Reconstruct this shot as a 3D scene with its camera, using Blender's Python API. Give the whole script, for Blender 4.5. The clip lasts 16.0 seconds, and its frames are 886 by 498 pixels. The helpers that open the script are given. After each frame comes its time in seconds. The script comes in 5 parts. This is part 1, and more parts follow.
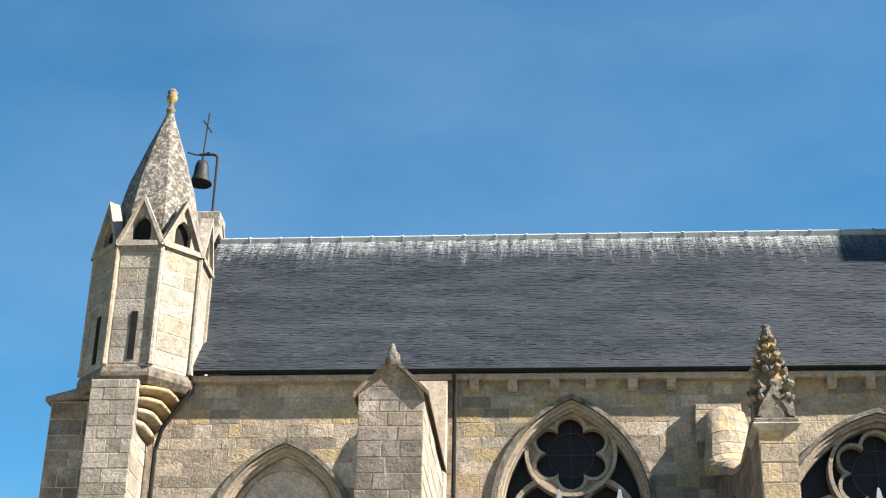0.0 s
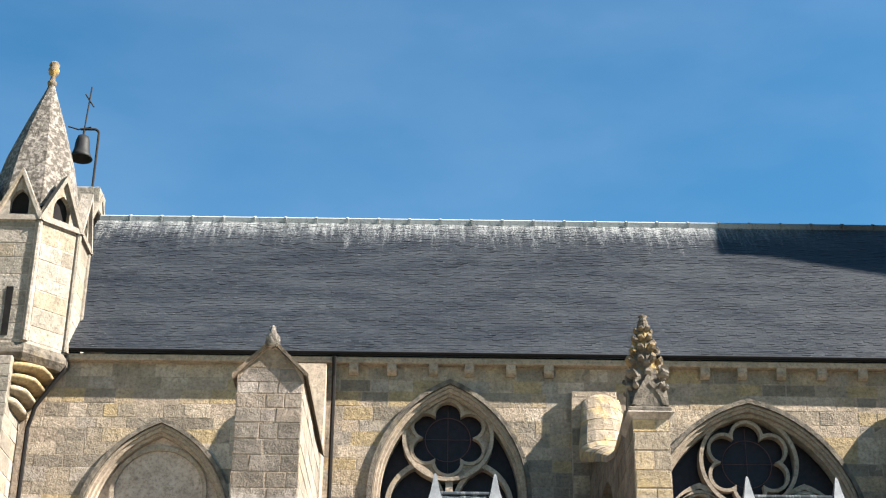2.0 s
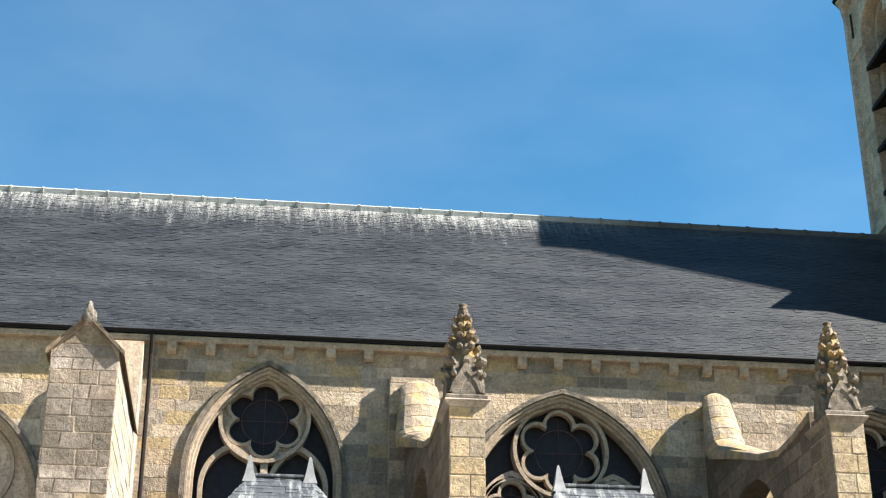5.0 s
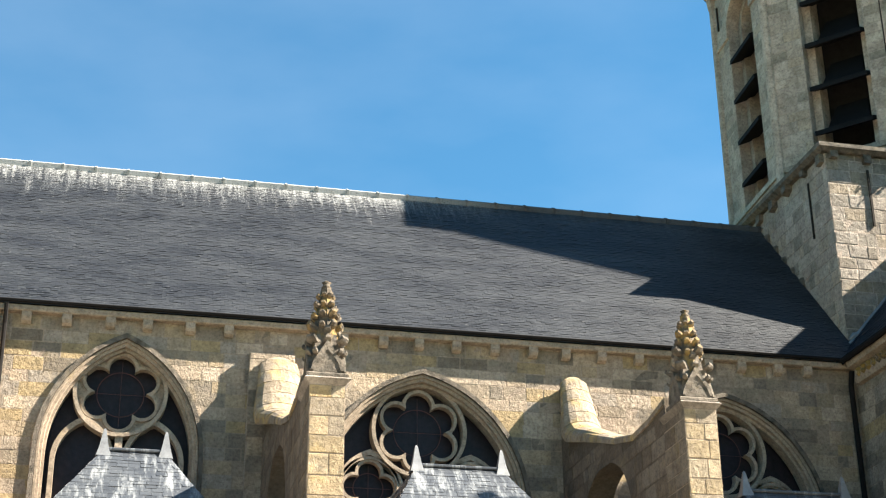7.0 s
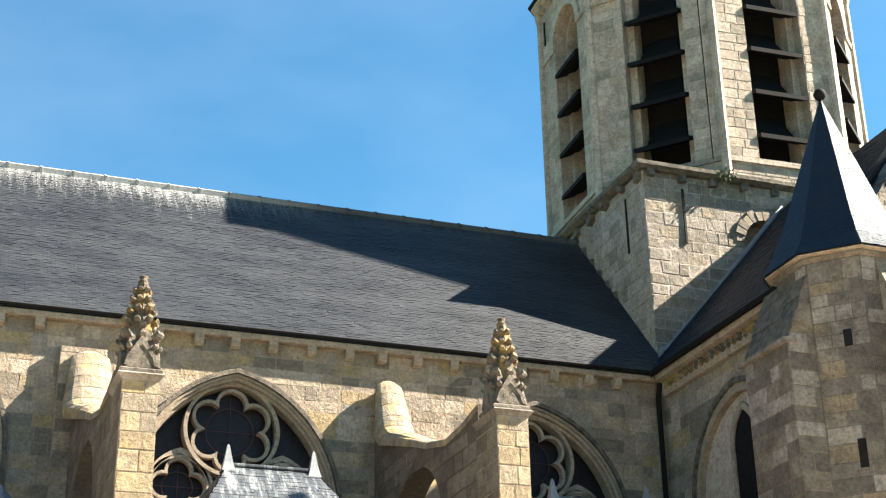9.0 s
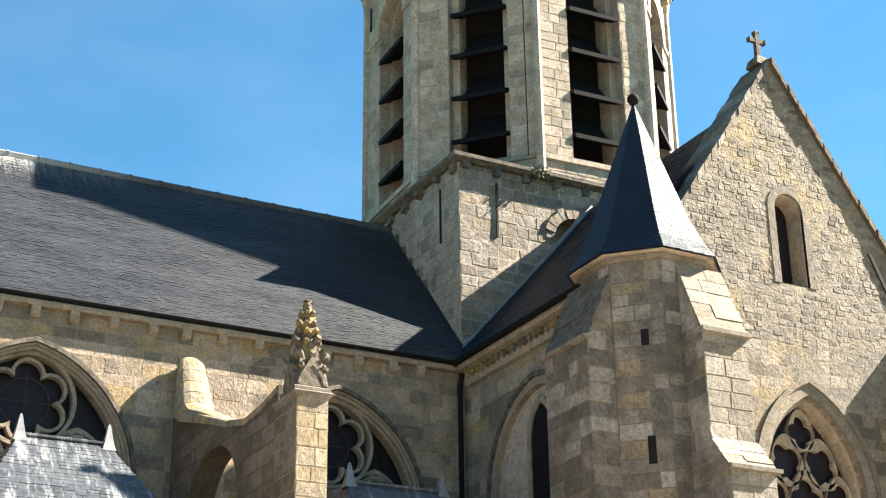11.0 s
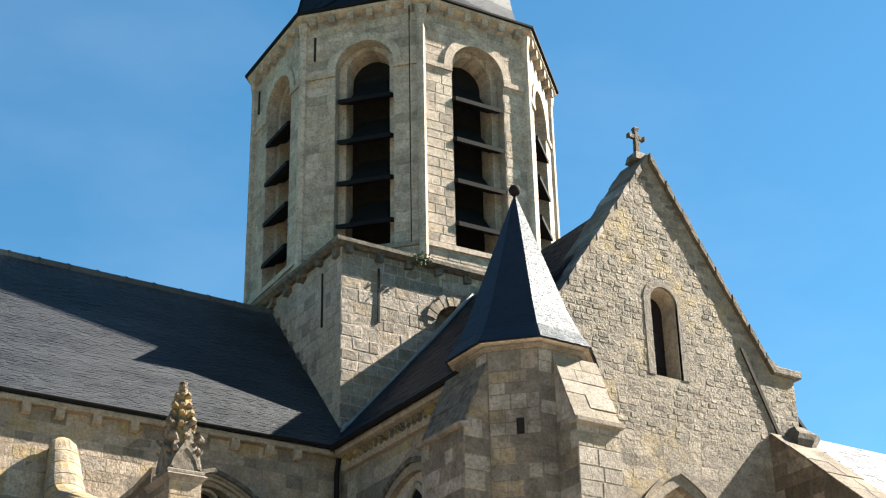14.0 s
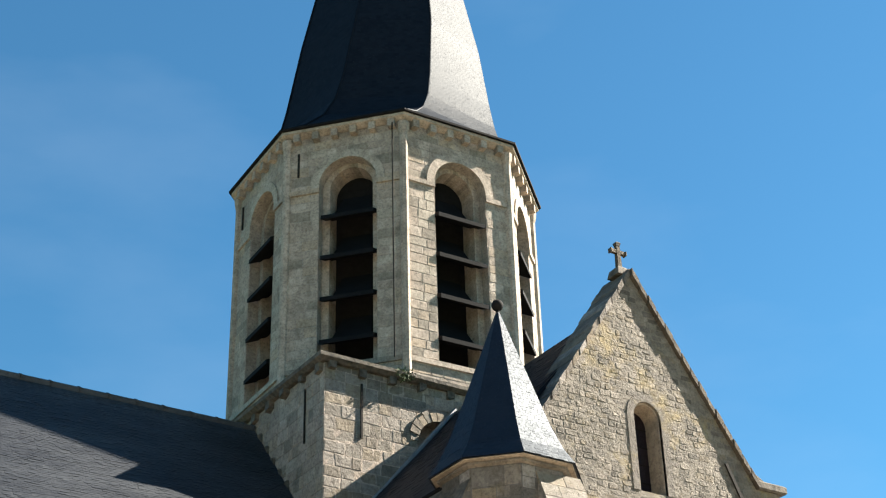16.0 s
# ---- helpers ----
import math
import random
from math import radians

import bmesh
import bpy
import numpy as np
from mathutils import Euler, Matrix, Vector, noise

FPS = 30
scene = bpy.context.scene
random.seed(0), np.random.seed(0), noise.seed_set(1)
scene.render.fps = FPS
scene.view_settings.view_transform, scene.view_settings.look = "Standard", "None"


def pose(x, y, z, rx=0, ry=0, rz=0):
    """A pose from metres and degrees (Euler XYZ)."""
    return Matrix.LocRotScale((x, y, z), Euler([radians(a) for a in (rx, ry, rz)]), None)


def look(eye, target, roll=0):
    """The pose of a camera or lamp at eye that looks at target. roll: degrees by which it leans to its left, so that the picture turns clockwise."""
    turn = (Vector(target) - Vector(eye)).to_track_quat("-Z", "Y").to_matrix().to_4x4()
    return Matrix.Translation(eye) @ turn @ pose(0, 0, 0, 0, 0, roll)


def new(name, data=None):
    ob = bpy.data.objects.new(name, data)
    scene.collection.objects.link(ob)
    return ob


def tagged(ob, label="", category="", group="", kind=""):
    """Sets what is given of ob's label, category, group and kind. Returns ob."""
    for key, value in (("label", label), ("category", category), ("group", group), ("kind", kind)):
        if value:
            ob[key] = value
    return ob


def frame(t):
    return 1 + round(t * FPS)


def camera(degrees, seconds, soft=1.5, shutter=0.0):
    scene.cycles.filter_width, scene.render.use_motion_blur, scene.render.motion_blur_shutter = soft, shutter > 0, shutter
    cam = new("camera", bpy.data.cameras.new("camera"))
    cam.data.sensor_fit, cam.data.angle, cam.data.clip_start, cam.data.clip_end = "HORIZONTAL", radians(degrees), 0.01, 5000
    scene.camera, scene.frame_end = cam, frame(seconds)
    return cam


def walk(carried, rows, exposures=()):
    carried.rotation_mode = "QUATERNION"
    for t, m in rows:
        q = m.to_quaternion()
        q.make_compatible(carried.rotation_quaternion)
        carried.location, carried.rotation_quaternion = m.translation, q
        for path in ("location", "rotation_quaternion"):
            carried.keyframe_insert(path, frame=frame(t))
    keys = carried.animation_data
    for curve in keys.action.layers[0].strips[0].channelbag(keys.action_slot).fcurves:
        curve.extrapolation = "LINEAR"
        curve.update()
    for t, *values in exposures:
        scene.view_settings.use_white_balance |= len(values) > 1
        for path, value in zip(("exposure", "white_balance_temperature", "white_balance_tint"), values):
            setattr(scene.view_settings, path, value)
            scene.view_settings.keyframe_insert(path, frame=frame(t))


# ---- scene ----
cam = camera(32.4, 16.0, soft=1.2)
# seconds, eye x, y, z, yaw to the right, pitch up, roll
ROWS = [
    (0.0, 0.08, 0.23, 1.73, -0.27, 25.74, 1.18),
    (0.5, 0.09, 0.23, 1.73, 0.70, 25.42, 1.05),
    (1.0, 0.08, 0.21, 1.73, 2.19, 25.31, 1.23),
    (1.5, 0.07, 0.20, 1.72, 3.22, 25.28, 1.08),
    (2.0, 0.07, 0.18, 1.72, 4.64, 25.19, 0.60),
    (2.5, 0.06, 0.17, 1.72, 5.57, 25.08, 0.33),
    (3.0, 0.06, 0.17, 1.72, 6.61, 25.01, 0.12),
    (3.5, 0.08, 0.16, 1.72, 7.73, 25.01, -0.19),
    (4.0, 0.10, 0.13, 1.71, 9.07, 24.99, -0.13),
    (6.5, 0.04, 0.17, 1.74, 16.09, 23.85, -0.53),
    (7.0, 0.05, 0.18, 1.75, 17.52, 23.75, -0.61),
    (7.5, 0.03, 0.18, 1.74, 19.12, 23.69, -0.66),
    (8.0, 0.03, 0.18, 1.75, 20.91, 23.84, -0.76),
    (8.5, 0.02, 0.17, 1.74, 22.82, 23.66, -0.90),
    (9.0, 0.01, 0.16, 1.72, 24.92, 23.78, -1.17),
    (9.5, 0.03, 0.13, 1.71, 27.01, 23.65, -1.02),
    (10.0, 0.05, 0.13, 1.70, 28.93, 23.49, -0.78),
    (12.5, 0.15, -0.16, 1.63, 36.11, 23.41, -0.99),
    (13.0, 0.15, -0.18, 1.63, 36.78, 24.25, -1.07),
    (13.5, 0.13, -0.18, 1.63, 36.84, 25.24, -1.14),
    (14.0, 0.10, -0.18, 1.63, 37.10, 26.18, -1.23),
    (14.5, 0.11, -0.18, 1.63, 37.23, 27.38, -1.32),
    (15.0, 0.13, -0.21, 1.63, 37.32, 28.39, -1.17),
    (15.5, 0.11, -0.22, 1.63, 37.60, 29.28, -1.34),
    (16.0, 0.09, -0.23, 1.62, 37.92, 30.46, -1.76),
]
walk(cam, [(t, pose(x, y, z, 90 + p, 0, 4.3 - w) @ pose(0, 0, 0, 0, 0, r)) for t, x, y, z, w, p, r in ROWS],
     [(0, 1.71, 6250, 10), (4, 1.84, 6350, 10), (7, 2.11, 6750, 10), (9.5, 2.23, 6800, 10), (12.5, 2.07, 6700, 10), (16, 1.71, 6500, 10)])

# ---- sky and sun ----
SUN_AZ, SUN_EL = -14.0, 39.0
world = bpy.data.worlds.new("sky")
scene.world = world
world.use_nodes = True
wn, wl = world.node_tree.nodes, world.node_tree.links
wn.clear()
sky = wn.new("ShaderNodeTexSky")
sky.sky_type = "NISHITA"
sky.sun_disc = False
sky.sun_elevation = radians(SUN_EL)
sky.sun_rotation = radians(90 - SUN_AZ)
sky.air_density, sky.dust_density, sky.ozone_density = 1.0, 0.1, 3.0
wco = wn.new("ShaderNodeTexCoord")
wmap = wn.new("ShaderNodeMapping")
wmap.inputs["Scale"].default_value = (2.0, 2.0, 5.0)
wmap.inputs["Rotation"].default_value = (0.3, 0.2, 0.4)
wnoise = wn.new("ShaderNodeTexNoise")
wnoise.inputs["Scale"].default_value = 1.6
wnoise.inputs["Detail"].default_value = 7
wnoise.inputs["Roughness"].default_value = 0.5
wramp = wn.new("ShaderNodeMapRange")
wramp.inputs["From Min"].default_value, wramp.inputs["From Max"].default_value = 0.45, 0.8
wramp.inputs["To Max"].default_value = 0.10
wmix = wn.new("ShaderNodeMix")
wmix.data_type = "RGBA"
wmix.inputs["B"].default_value = (6.5, 7.5, 8.5, 1)
bg = wn.new("ShaderNodeBackground")
bg.inputs["Strength"].default_value = 0.05
wout = wn.new("ShaderNodeOutputWorld")
wl.new(wco.outputs["Generated"], wmap.inputs["Vector"])
wl.new(wmap.outputs["Vector"], wnoise.inputs["Vector"])
wl.new(wnoise.outputs["Fac"], wramp.inputs["Value"])
wl.new(wramp.outputs["Result"], wmix.inputs["Factor"])
wtint = wn.new("ShaderNodeMix")
wtint.data_type, wtint.blend_type = "RGBA", "MULTIPLY"
wtint.inputs["Factor"].default_value = 1.0
wtint.inputs["B"].default_value = (0.51, 1.0, 1.07, 1)
wl.new(sky.outputs["Color"], wtint.inputs["A"])
wl.new(wtint.outputs["Result"], wmix.inputs["A"])
wl.new(wmix.outputs["Result"], bg.inputs["Color"])
wl.new(bg.outputs["Background"], wout.inputs["Surface"])
sun = new("sun", bpy.data.lights.new("sun", "SUN"))
sun.data.energy, sun.data.angle, sun.data.color = 8.6, radians(0.5), (1.0, 0.925, 0.79)
ca, ce = radians(SUN_AZ), radians(SUN_EL)
sun.matrix_world = look((60 * math.cos(ca) * math.cos(ce), 60 * math.sin(ca) * math.cos(ce), 60 * math.sin(ce)), (0, 0, 0))


# ---- materials ----
def nodes_of(name):
    m = bpy.data.materials.new(name)
    m.use_nodes = True
    n, l = m.node_tree.nodes, m.node_tree.links
    return m, n, l, n["Principled BSDF"]


def noise_node(n, l, vec, scale, detail=6, rough=0.55):
    t = n.new("ShaderNodeTexNoise")
    t.inputs["Scale"].default_value, t.inputs["Detail"].default_value, t.inputs["Roughness"].default_value = scale, detail, rough
    l.new(vec, t.inputs["Vector"])
    return t.outputs["Fac"]


def ramp_node(n, l, fac, stops, step="LINEAR"):
    r = n.new("ShaderNodeValToRGB")
    r.color_ramp.interpolation = step
    e = r.color_ramp.elements
    while len(e) < len(stops):
        e.new(0.5)
    for i, (p, c) in enumerate(stops):
        e[i].position, e[i].color = p, (*c, 1)
    l.new(fac, r.inputs["Fac"])
    return r.outputs["Color"]


def mix_node(n, l, fac, a, b, blend="MIX"):
    m = n.new("ShaderNodeMix")
    m.data_type, m.blend_type = "RGBA", blend
    for sock, v in (("Factor", fac), ("A", a), ("B", b)):
        if isinstance(v, (int, float)):
            m.inputs[sock].default_value = v
        elif isinstance(v, tuple):
            m.inputs[sock].default_value = (*v, 1)
        else:
            l.new(v, m.inputs[sock])
    return m.outputs["Result"]


def range_node(n, l, v, a, b, c=0.0, d=1.0):
    r = n.new("ShaderNodeMapRange")
    for k, x in zip(("From Min", "From Max", "To Min", "To Max"), (a, b, c, d)):
        r.inputs[k].default_value = x
    l.new(v, r.inputs["Value"])
    return r.outputs["Result"]


def math_node(n, l, op, a, b=0.0):
    m = n.new("ShaderNodeMath")
    m.operation = op
    for i, v in enumerate((a, b)):
        if isinstance(v, (int, float)):
            m.inputs[i].default_value = v
        else:
            l.new(v, m.inputs[i])
    return m.outputs["Value"]


def world_pos(n):
    return n.new("ShaderNodeNewGeometry").outputs["Position"]


def piece_random(n, l):
    a = n.new("ShaderNodeObjectInfo").outputs["Random"]
    b = n.new("ShaderNodeNewGeometry").outputs["Random Per Island"]
    return math_node(n, l, "FRACT", math_node(n, l, "ADD", a, b))


def stretch(n, l, vec, sx, sy, sz):
    m = n.new("ShaderNodeMapping")
    m.inputs["Scale"].default_value = (sx, sy, sz)
    l.new(vec, m.inputs["Vector"])
    return m.outputs["Vector"]


def stone_mat(name, tones, stain=0.5, lichen=0.0, bump=0.9, rough=0.92, cloud_scale=1.3, edge=(0.45, 0.75), lichen_col=(0.36, 0.24, 0.05), dirt=(0.10, 0.09, 0.075), lichen_edge=(0.56, 0.68), lichen_scale=2.2):
    """Limestone: a tone for each block, cloudy stains, pores, patches of dirt and lichen."""
    m, n, l, p = nodes_of(name)
    pos = world_pos(n)
    k = len(tones)
    tones = [tuple(q * 0.61 for q in c) for c in tones]
    col = ramp_node(n, l, piece_random(n, l), [(i / k, c) for i, c in enumerate(tones)], "CONSTANT")
    cloud = noise_node(n, l, pos, cloud_scale, 8, 0.65)
    col = mix_node(n, l, range_node(n, l, cloud, edge[0], edge[1], 0, stain), col, dirt)
    streak = noise_node(n, l, stretch(n, l, pos, 3.5, 3.5, 0.5), 1.0, 6, 0.6)
    col = mix_node(n, l, range_node(n, l, streak, 0.55, 0.85, 0, stain * 0.8), col, dirt)
    pore = noise_node(n, l, pos, 16, 8, 0.75)
    col = mix_node(n, l, 1.0, col, ramp_node(n, l, pore, [(0.34, (0.56, 0.53, 0.50)), (0.5, (1.0, 0.98, 0.96)), (0.66, (1.2, 1.18, 1.15))]), "MULTIPLY")
    blot = noise_node(n, l, pos, 4.5, 6, 0.6)
    col = mix_node(n, l, 1.0, col, ramp_node(n, l, blot, [(0.32, (0.78, 0.75, 0.72)), (0.62, (1.12, 1.1, 1.08))]), "MULTIPLY")
    pit = noise_node(n, l, stretch(n, l, pos, 1.0, 1.0, 1.8), 9, 5, 0.8)
    col = mix_node(n, l, range_node(n, l, pit, 0.57, 0.66, 0, 0.55), col, dirt)
    if lichen:
        lic = noise_node(n, l, pos, lichen_scale, 8, 0.7)
        col = mix_node(n, l, range_node(n, l, lic, lichen_edge[0], lichen_edge[1], 0, lichen), col, lichen_col)
    l.new(col, p.inputs["Base Color"])
    p.inputs["Roughness"].default_value = rough
    b = n.new("ShaderNodeBump")
    b.inputs["Strength"].default_value, b.inputs["Distance"].default_value = bump, 0.05
    rough_h = math_node(n, l, "ADD", noise_node(n, l, pos, 7, 8, 0.68), math_node(n, l, "MULTIPLY", pore, 0.45))
    l.new(rough_h, b.inputs["Height"])
    l.new(b.outputs["Normal"], p.inputs["Normal"])
    return m


def slate_mat(name, tones, lime=None, gloss=0.5, spots=0.25, spec=0.6, runs=False):
    """Slate: a tone for each slate, pale lichen specks, and lime that has run down from the ridge (lime = bottom z, top
    z, amount at the top), thinned eastward to deepen the roof's shadow.
    """
    m, n, l, p = nodes_of(name)
    pos = world_pos(n)
    col = ramp_node(n, l, piece_random(n, l), [(i / (len(tones) - 1), c) for i, c in enumerate(tones)])
    speck = noise_node(n, l, pos, 17, 6, 0.8)
    col = mix_node(n, l, range_node(n, l, speck, 0.60, 0.68, 0, spots * 1.7), col, (0.27, 0.28, 0.28))
    broad = noise_node(n, l, stretch(n, l, pos, 0.5, 1.4, 1.4), 1.0, 6, 0.6)
    col = mix_node(n, l, range_node(n, l, broad, 0.4, 0.75, 0, spots), col, (0.080, 0.086, 0.094))
    if runs:
        wash = noise_node(n, l, stretch(n, l, pos, 6.0, 1.2, 0.9), 1.0, 7, 0.75)
        col = mix_node(n, l, range_node(n, l, wash, 0.52, 0.70, 0, 0.75), col, (0.34, 0.36, 0.38))
    if lime:
        sep = n.new("ShaderNodeSeparateXYZ")
        l.new(pos, sep.inputs["Vector"])
        run = noise_node(n, l, stretch(n, l, pos, 8.0, 0.6, 0.6), 1.0, 7, 0.75)
        run = math_node(n, l, "MULTIPLY", run, 1.35)
        height = range_node(n, l, sep.outputs["Z"], lime[0], lime[1], -0.72, lime[2])
        fine = noise_node(n, l, pos, 30, 4, 0.7)
        amount = math_node(n, l, "ADD", math_node(n, l, "ADD", height, run), math_node(n, l, "MULTIPLY", math_node(n, l, "SUBTRACT", fine, 0.5), 1.9))
        amount = range_node(n, l, amount, 0.55, 1.0, 0.0, 0.58)
        # Lime thins from x 5.5 to 9.5, painting in the roof's shadowed end.
        shadow_fade = range_node(n, l, sep.outputs["X"], 5.5, 9.5, 1.0, 0.12)
        col = mix_node(n, l, math_node(n, l, "MULTIPLY", amount, shadow_fade), col, (0.47, 0.48, 0.48))
    l.new(col, p.inputs["Base Color"])
    p.inputs["Roughness"].default_value = gloss
    p.inputs["Specular IOR Level"].default_value = spec
    p.inputs["IOR"].default_value = 1.5
    b = n.new("ShaderNodeBump")
    b.inputs["Strength"].default_value, b.inputs["Distance"].default_value = 0.5, 0.01
    l.new(noise_node(n, l, pos, 18, 6, 0.6), b.inputs["Height"])
    l.new(b.outputs["Normal"], p.inputs["Normal"])
    return m


def plain_mat(name, base, rough, metal=0.0, vary=0.35, scale=6.0, bump=0.2):
    m, n, l, p = nodes_of(name)
    pos = world_pos(n)
    a = noise_node(n, l, pos, scale, 7, 0.6)
    b_ = noise_node(n, l, pos, scale * 7, 4, 0.6)
    lo, hi = tuple(c * (1 - vary) for c in base), tuple(min(1, c * (1 + vary)) for c in base)
    col = ramp_node(n, l, a, [(0.3, lo), (0.7, hi)])
    col = mix_node(n, l, 0.3, col, ramp_node(n, l, b_, [(0.3, lo), (0.7, hi)]))
    l.new(col, p.inputs["Base Color"])
    p.inputs["Roughness"].default_value, p.inputs["Metallic"].default_value = rough, metal
    b = n.new("ShaderNodeBump")
    b.inputs["Strength"].default_value, b.inputs["Distance"].default_value = bump, 0.02
    l.new(b_, b.inputs["Height"])
    l.new(b.outputs["Normal"], p.inputs["Normal"])
    return m


WARM = [(0.354, 0.292, 0.224), (0.479, 0.387, 0.288), (0.262, 0.222, 0.180), (0.517, 0.431, 0.340), (0.320, 0.268, 0.212), (0.450, 0.343, 0.193), (0.441, 0.360, 0.281), (0.383, 0.333, 0.286), (0.459, 0.363, 0.249), (0.537, 0.450, 0.364), (0.232, 0.192, 0.150)]
NAVE = stone_mat("nave_limestone", WARM, 0.55, 0.12, dirt=(0.08, 0.07, 0.057))
NAVE_JOINT = stone_mat("nave_mortar", [(0.374, 0.301, 0.238), (0.415, 0.334, 0.265)], 0.3)
MOULD = stone_mat("moulded_limestone", [(0.405, 0.333, 0.261), (0.450, 0.370, 0.294)], 0.35, 0.15, 0.35)
TOWER = stone_mat("tower_limestone", [(0.490, 0.409, 0.341), (0.590, 0.500, 0.422), (0.529, 0.443, 0.368), (0.613, 0.525, 0.447), (0.552, 0.447, 0.347), (0.509, 0.427, 0.361), (0.368, 0.318, 0.262), (0.560, 0.490, 0.410)], 0.55, 0.0, 0.45)
TOWER_JOINT = stone_mat("tower_mortar", [(0.479, 0.410, 0.354), (0.516, 0.439, 0.378)], 0.3)
PALE = stone_mat("pale_restored_limestone", [(0.269, 0.243, 0.211), (0.349, 0.313, 0.278), (0.292, 0.264, 0.227), (0.237, 0.207, 0.172), (0.317, 0.267, 0.203), (0.363, 0.331, 0.297)], 0.55, 0.1, 0.8)
RUBBLE = stone_mat("rubble_limestone", [(0.205, 0.177, 0.148), (0.290, 0.252, 0.212), (0.125, 0.107, 0.088), (0.345, 0.301, 0.256), (0.255, 0.210, 0.155), (0.190, 0.165, 0.143), (0.270, 0.233, 0.194)], 0.9, 0.6, 0.9, lichen_edge=(0.53, 0.66), lichen_col=(0.27, 0.195, 0.075), lichen_scale=0.9)
RUBBLE_JOINT = stone_mat("rubble_mortar", [(0.265, 0.232, 0.193)], 0.6, 0.6, lichen_edge=(0.53, 0.66), lichen_col=(0.27, 0.195, 0.075), lichen_scale=0.9)
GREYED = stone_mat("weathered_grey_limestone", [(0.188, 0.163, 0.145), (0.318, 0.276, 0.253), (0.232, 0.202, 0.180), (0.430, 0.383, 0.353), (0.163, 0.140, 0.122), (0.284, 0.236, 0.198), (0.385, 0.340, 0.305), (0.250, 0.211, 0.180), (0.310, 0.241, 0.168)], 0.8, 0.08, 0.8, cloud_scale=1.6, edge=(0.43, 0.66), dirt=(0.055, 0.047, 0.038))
# Weathered brown stone, darkened further to carry the shade of west faces.
BROWN = stone_mat("brown_weathered_shade_limestone", [(0.148, 0.115, 0.083), (0.195, 0.154, 0.115), (0.234, 0.186, 0.140), (0.168, 0.129, 0.094), (0.207, 0.159, 0.114), (0.257, 0.212, 0.168)], 0.9, 0.12, 0.9, cloud_scale=2.4, dirt=(0.045, 0.038, 0.03))
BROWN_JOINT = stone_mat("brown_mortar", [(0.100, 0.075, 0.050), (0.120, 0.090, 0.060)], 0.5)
OCHRE = stone_mat("ochre_limestone", [(0.432, 0.340, 0.216), (0.356, 0.281, 0.173), (0.475, 0.389, 0.270), (0.389, 0.324, 0.232), (0.454, 0.340, 0.184), (0.324, 0.270, 0.205)], 0.6, 0.3, 0.9)
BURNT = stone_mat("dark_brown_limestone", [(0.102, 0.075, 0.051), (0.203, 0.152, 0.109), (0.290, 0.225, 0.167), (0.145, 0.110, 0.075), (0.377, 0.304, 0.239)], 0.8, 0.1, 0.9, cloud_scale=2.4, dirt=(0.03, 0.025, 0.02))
LICHEN = stone_mat("lichened_stone", [(0.17, 0.135, 0.10)], 1.0, 0.65, 1.0, cloud_scale=7.0, edge=(0.40, 0.62), lichen_col=(0.36, 0.22, 0.045), dirt=(0.04, 0.035, 0.028), lichen_edge=(0.48, 0.62))
WEATHERED = stone_mat("blackened_limestone", [(0.225, 0.193, 0.16)], 1.0, 0.25, 1.0, cloud_scale=8.0, edge=(0.42, 0.66), lichen_col=(0.30, 0.23, 0.10), dirt=(0.03, 0.026, 0.02))
COPING = stone_mat("lichened_coping", [(0.360, 0.299, 0.228), (0.414, 0.342, 0.267), (0.324, 0.263, 0.198)], 0.7, 0.6, 0.9, cloud_scale=4.0, lichen_edge=(0.48, 0.64), lichen_col=(0.420, 0.283, 0.088))
SPECKLED = stone_mat("speckled_grey_stone", [(0.306, 0.279, 0.259)], 1.0, 0.0, 1.0, cloud_scale=11.0, edge=(0.42, 0.54), dirt=(0.050, 0.043, 0.036))
PLASTER = stone_mat("grey_infill_render", [(0.582, 0.476, 0.403)], 0.2, 0.0, 0.15)
SLATE = slate_mat("roof_slate", [(0.009, 0.011, 0.015), (0.015, 0.017, 0.022), (0.012, 0.014, 0.019), (0.020, 0.023, 0.028)], (15.4, 17.4, 0.12), 0.52, 0.26, 0.2)
# Lime keeps the ridge pale in the west; its fade paints the eastern shade.
RIDGE = slate_mat("limed_ridge_slate", [(0.012, 0.014, 0.018), (0.016, 0.018, 0.023)], (15.4, 17.4, 0.42), 0.6, 0.2, 0.1)
SLATE_NEW = slate_mat("dark_blue_slate", [(0.008, 0.010, 0.015), (0.013, 0.016, 0.023), (0.010, 0.013, 0.018)], None, 0.5, 0.02, 0.05)
TALL_SPIRE = slate_mat("weathered_blue_slate", [(0.005, 0.007, 0.012), (0.009, 0.012, 0.018), (0.007, 0.009, 0.014)], None, 0.56, 0.02, 0.06)
SPIRE = slate_mat("polished_blue_slate", [(0.005, 0.007, 0.011), (0.009, 0.011, 0.017), (0.007, 0.009, 0.014)], None, 0.5, 0.02, 0.3)
SLATE_GREY = slate_mat("pale_grey_slate", [(0.021, 0.025, 0.033), (0.044, 0.050, 0.061), (0.032, 0.037, 0.047)], None, 0.45, 0.4, 0.45, True)
for slate in (SPIRE, TALL_SPIRE):
    slate.node_tree.nodes["Principled BSDF"].inputs["Specular Tint"].default_value = (0.62, 0.8, 1.0, 1)
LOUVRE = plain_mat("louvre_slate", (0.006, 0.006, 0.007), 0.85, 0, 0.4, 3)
# Near-black colour that stands in for the shade inside openings.
DARK = plain_mat("painted_dark_void", (0.012, 0.011, 0.011), 0.9)
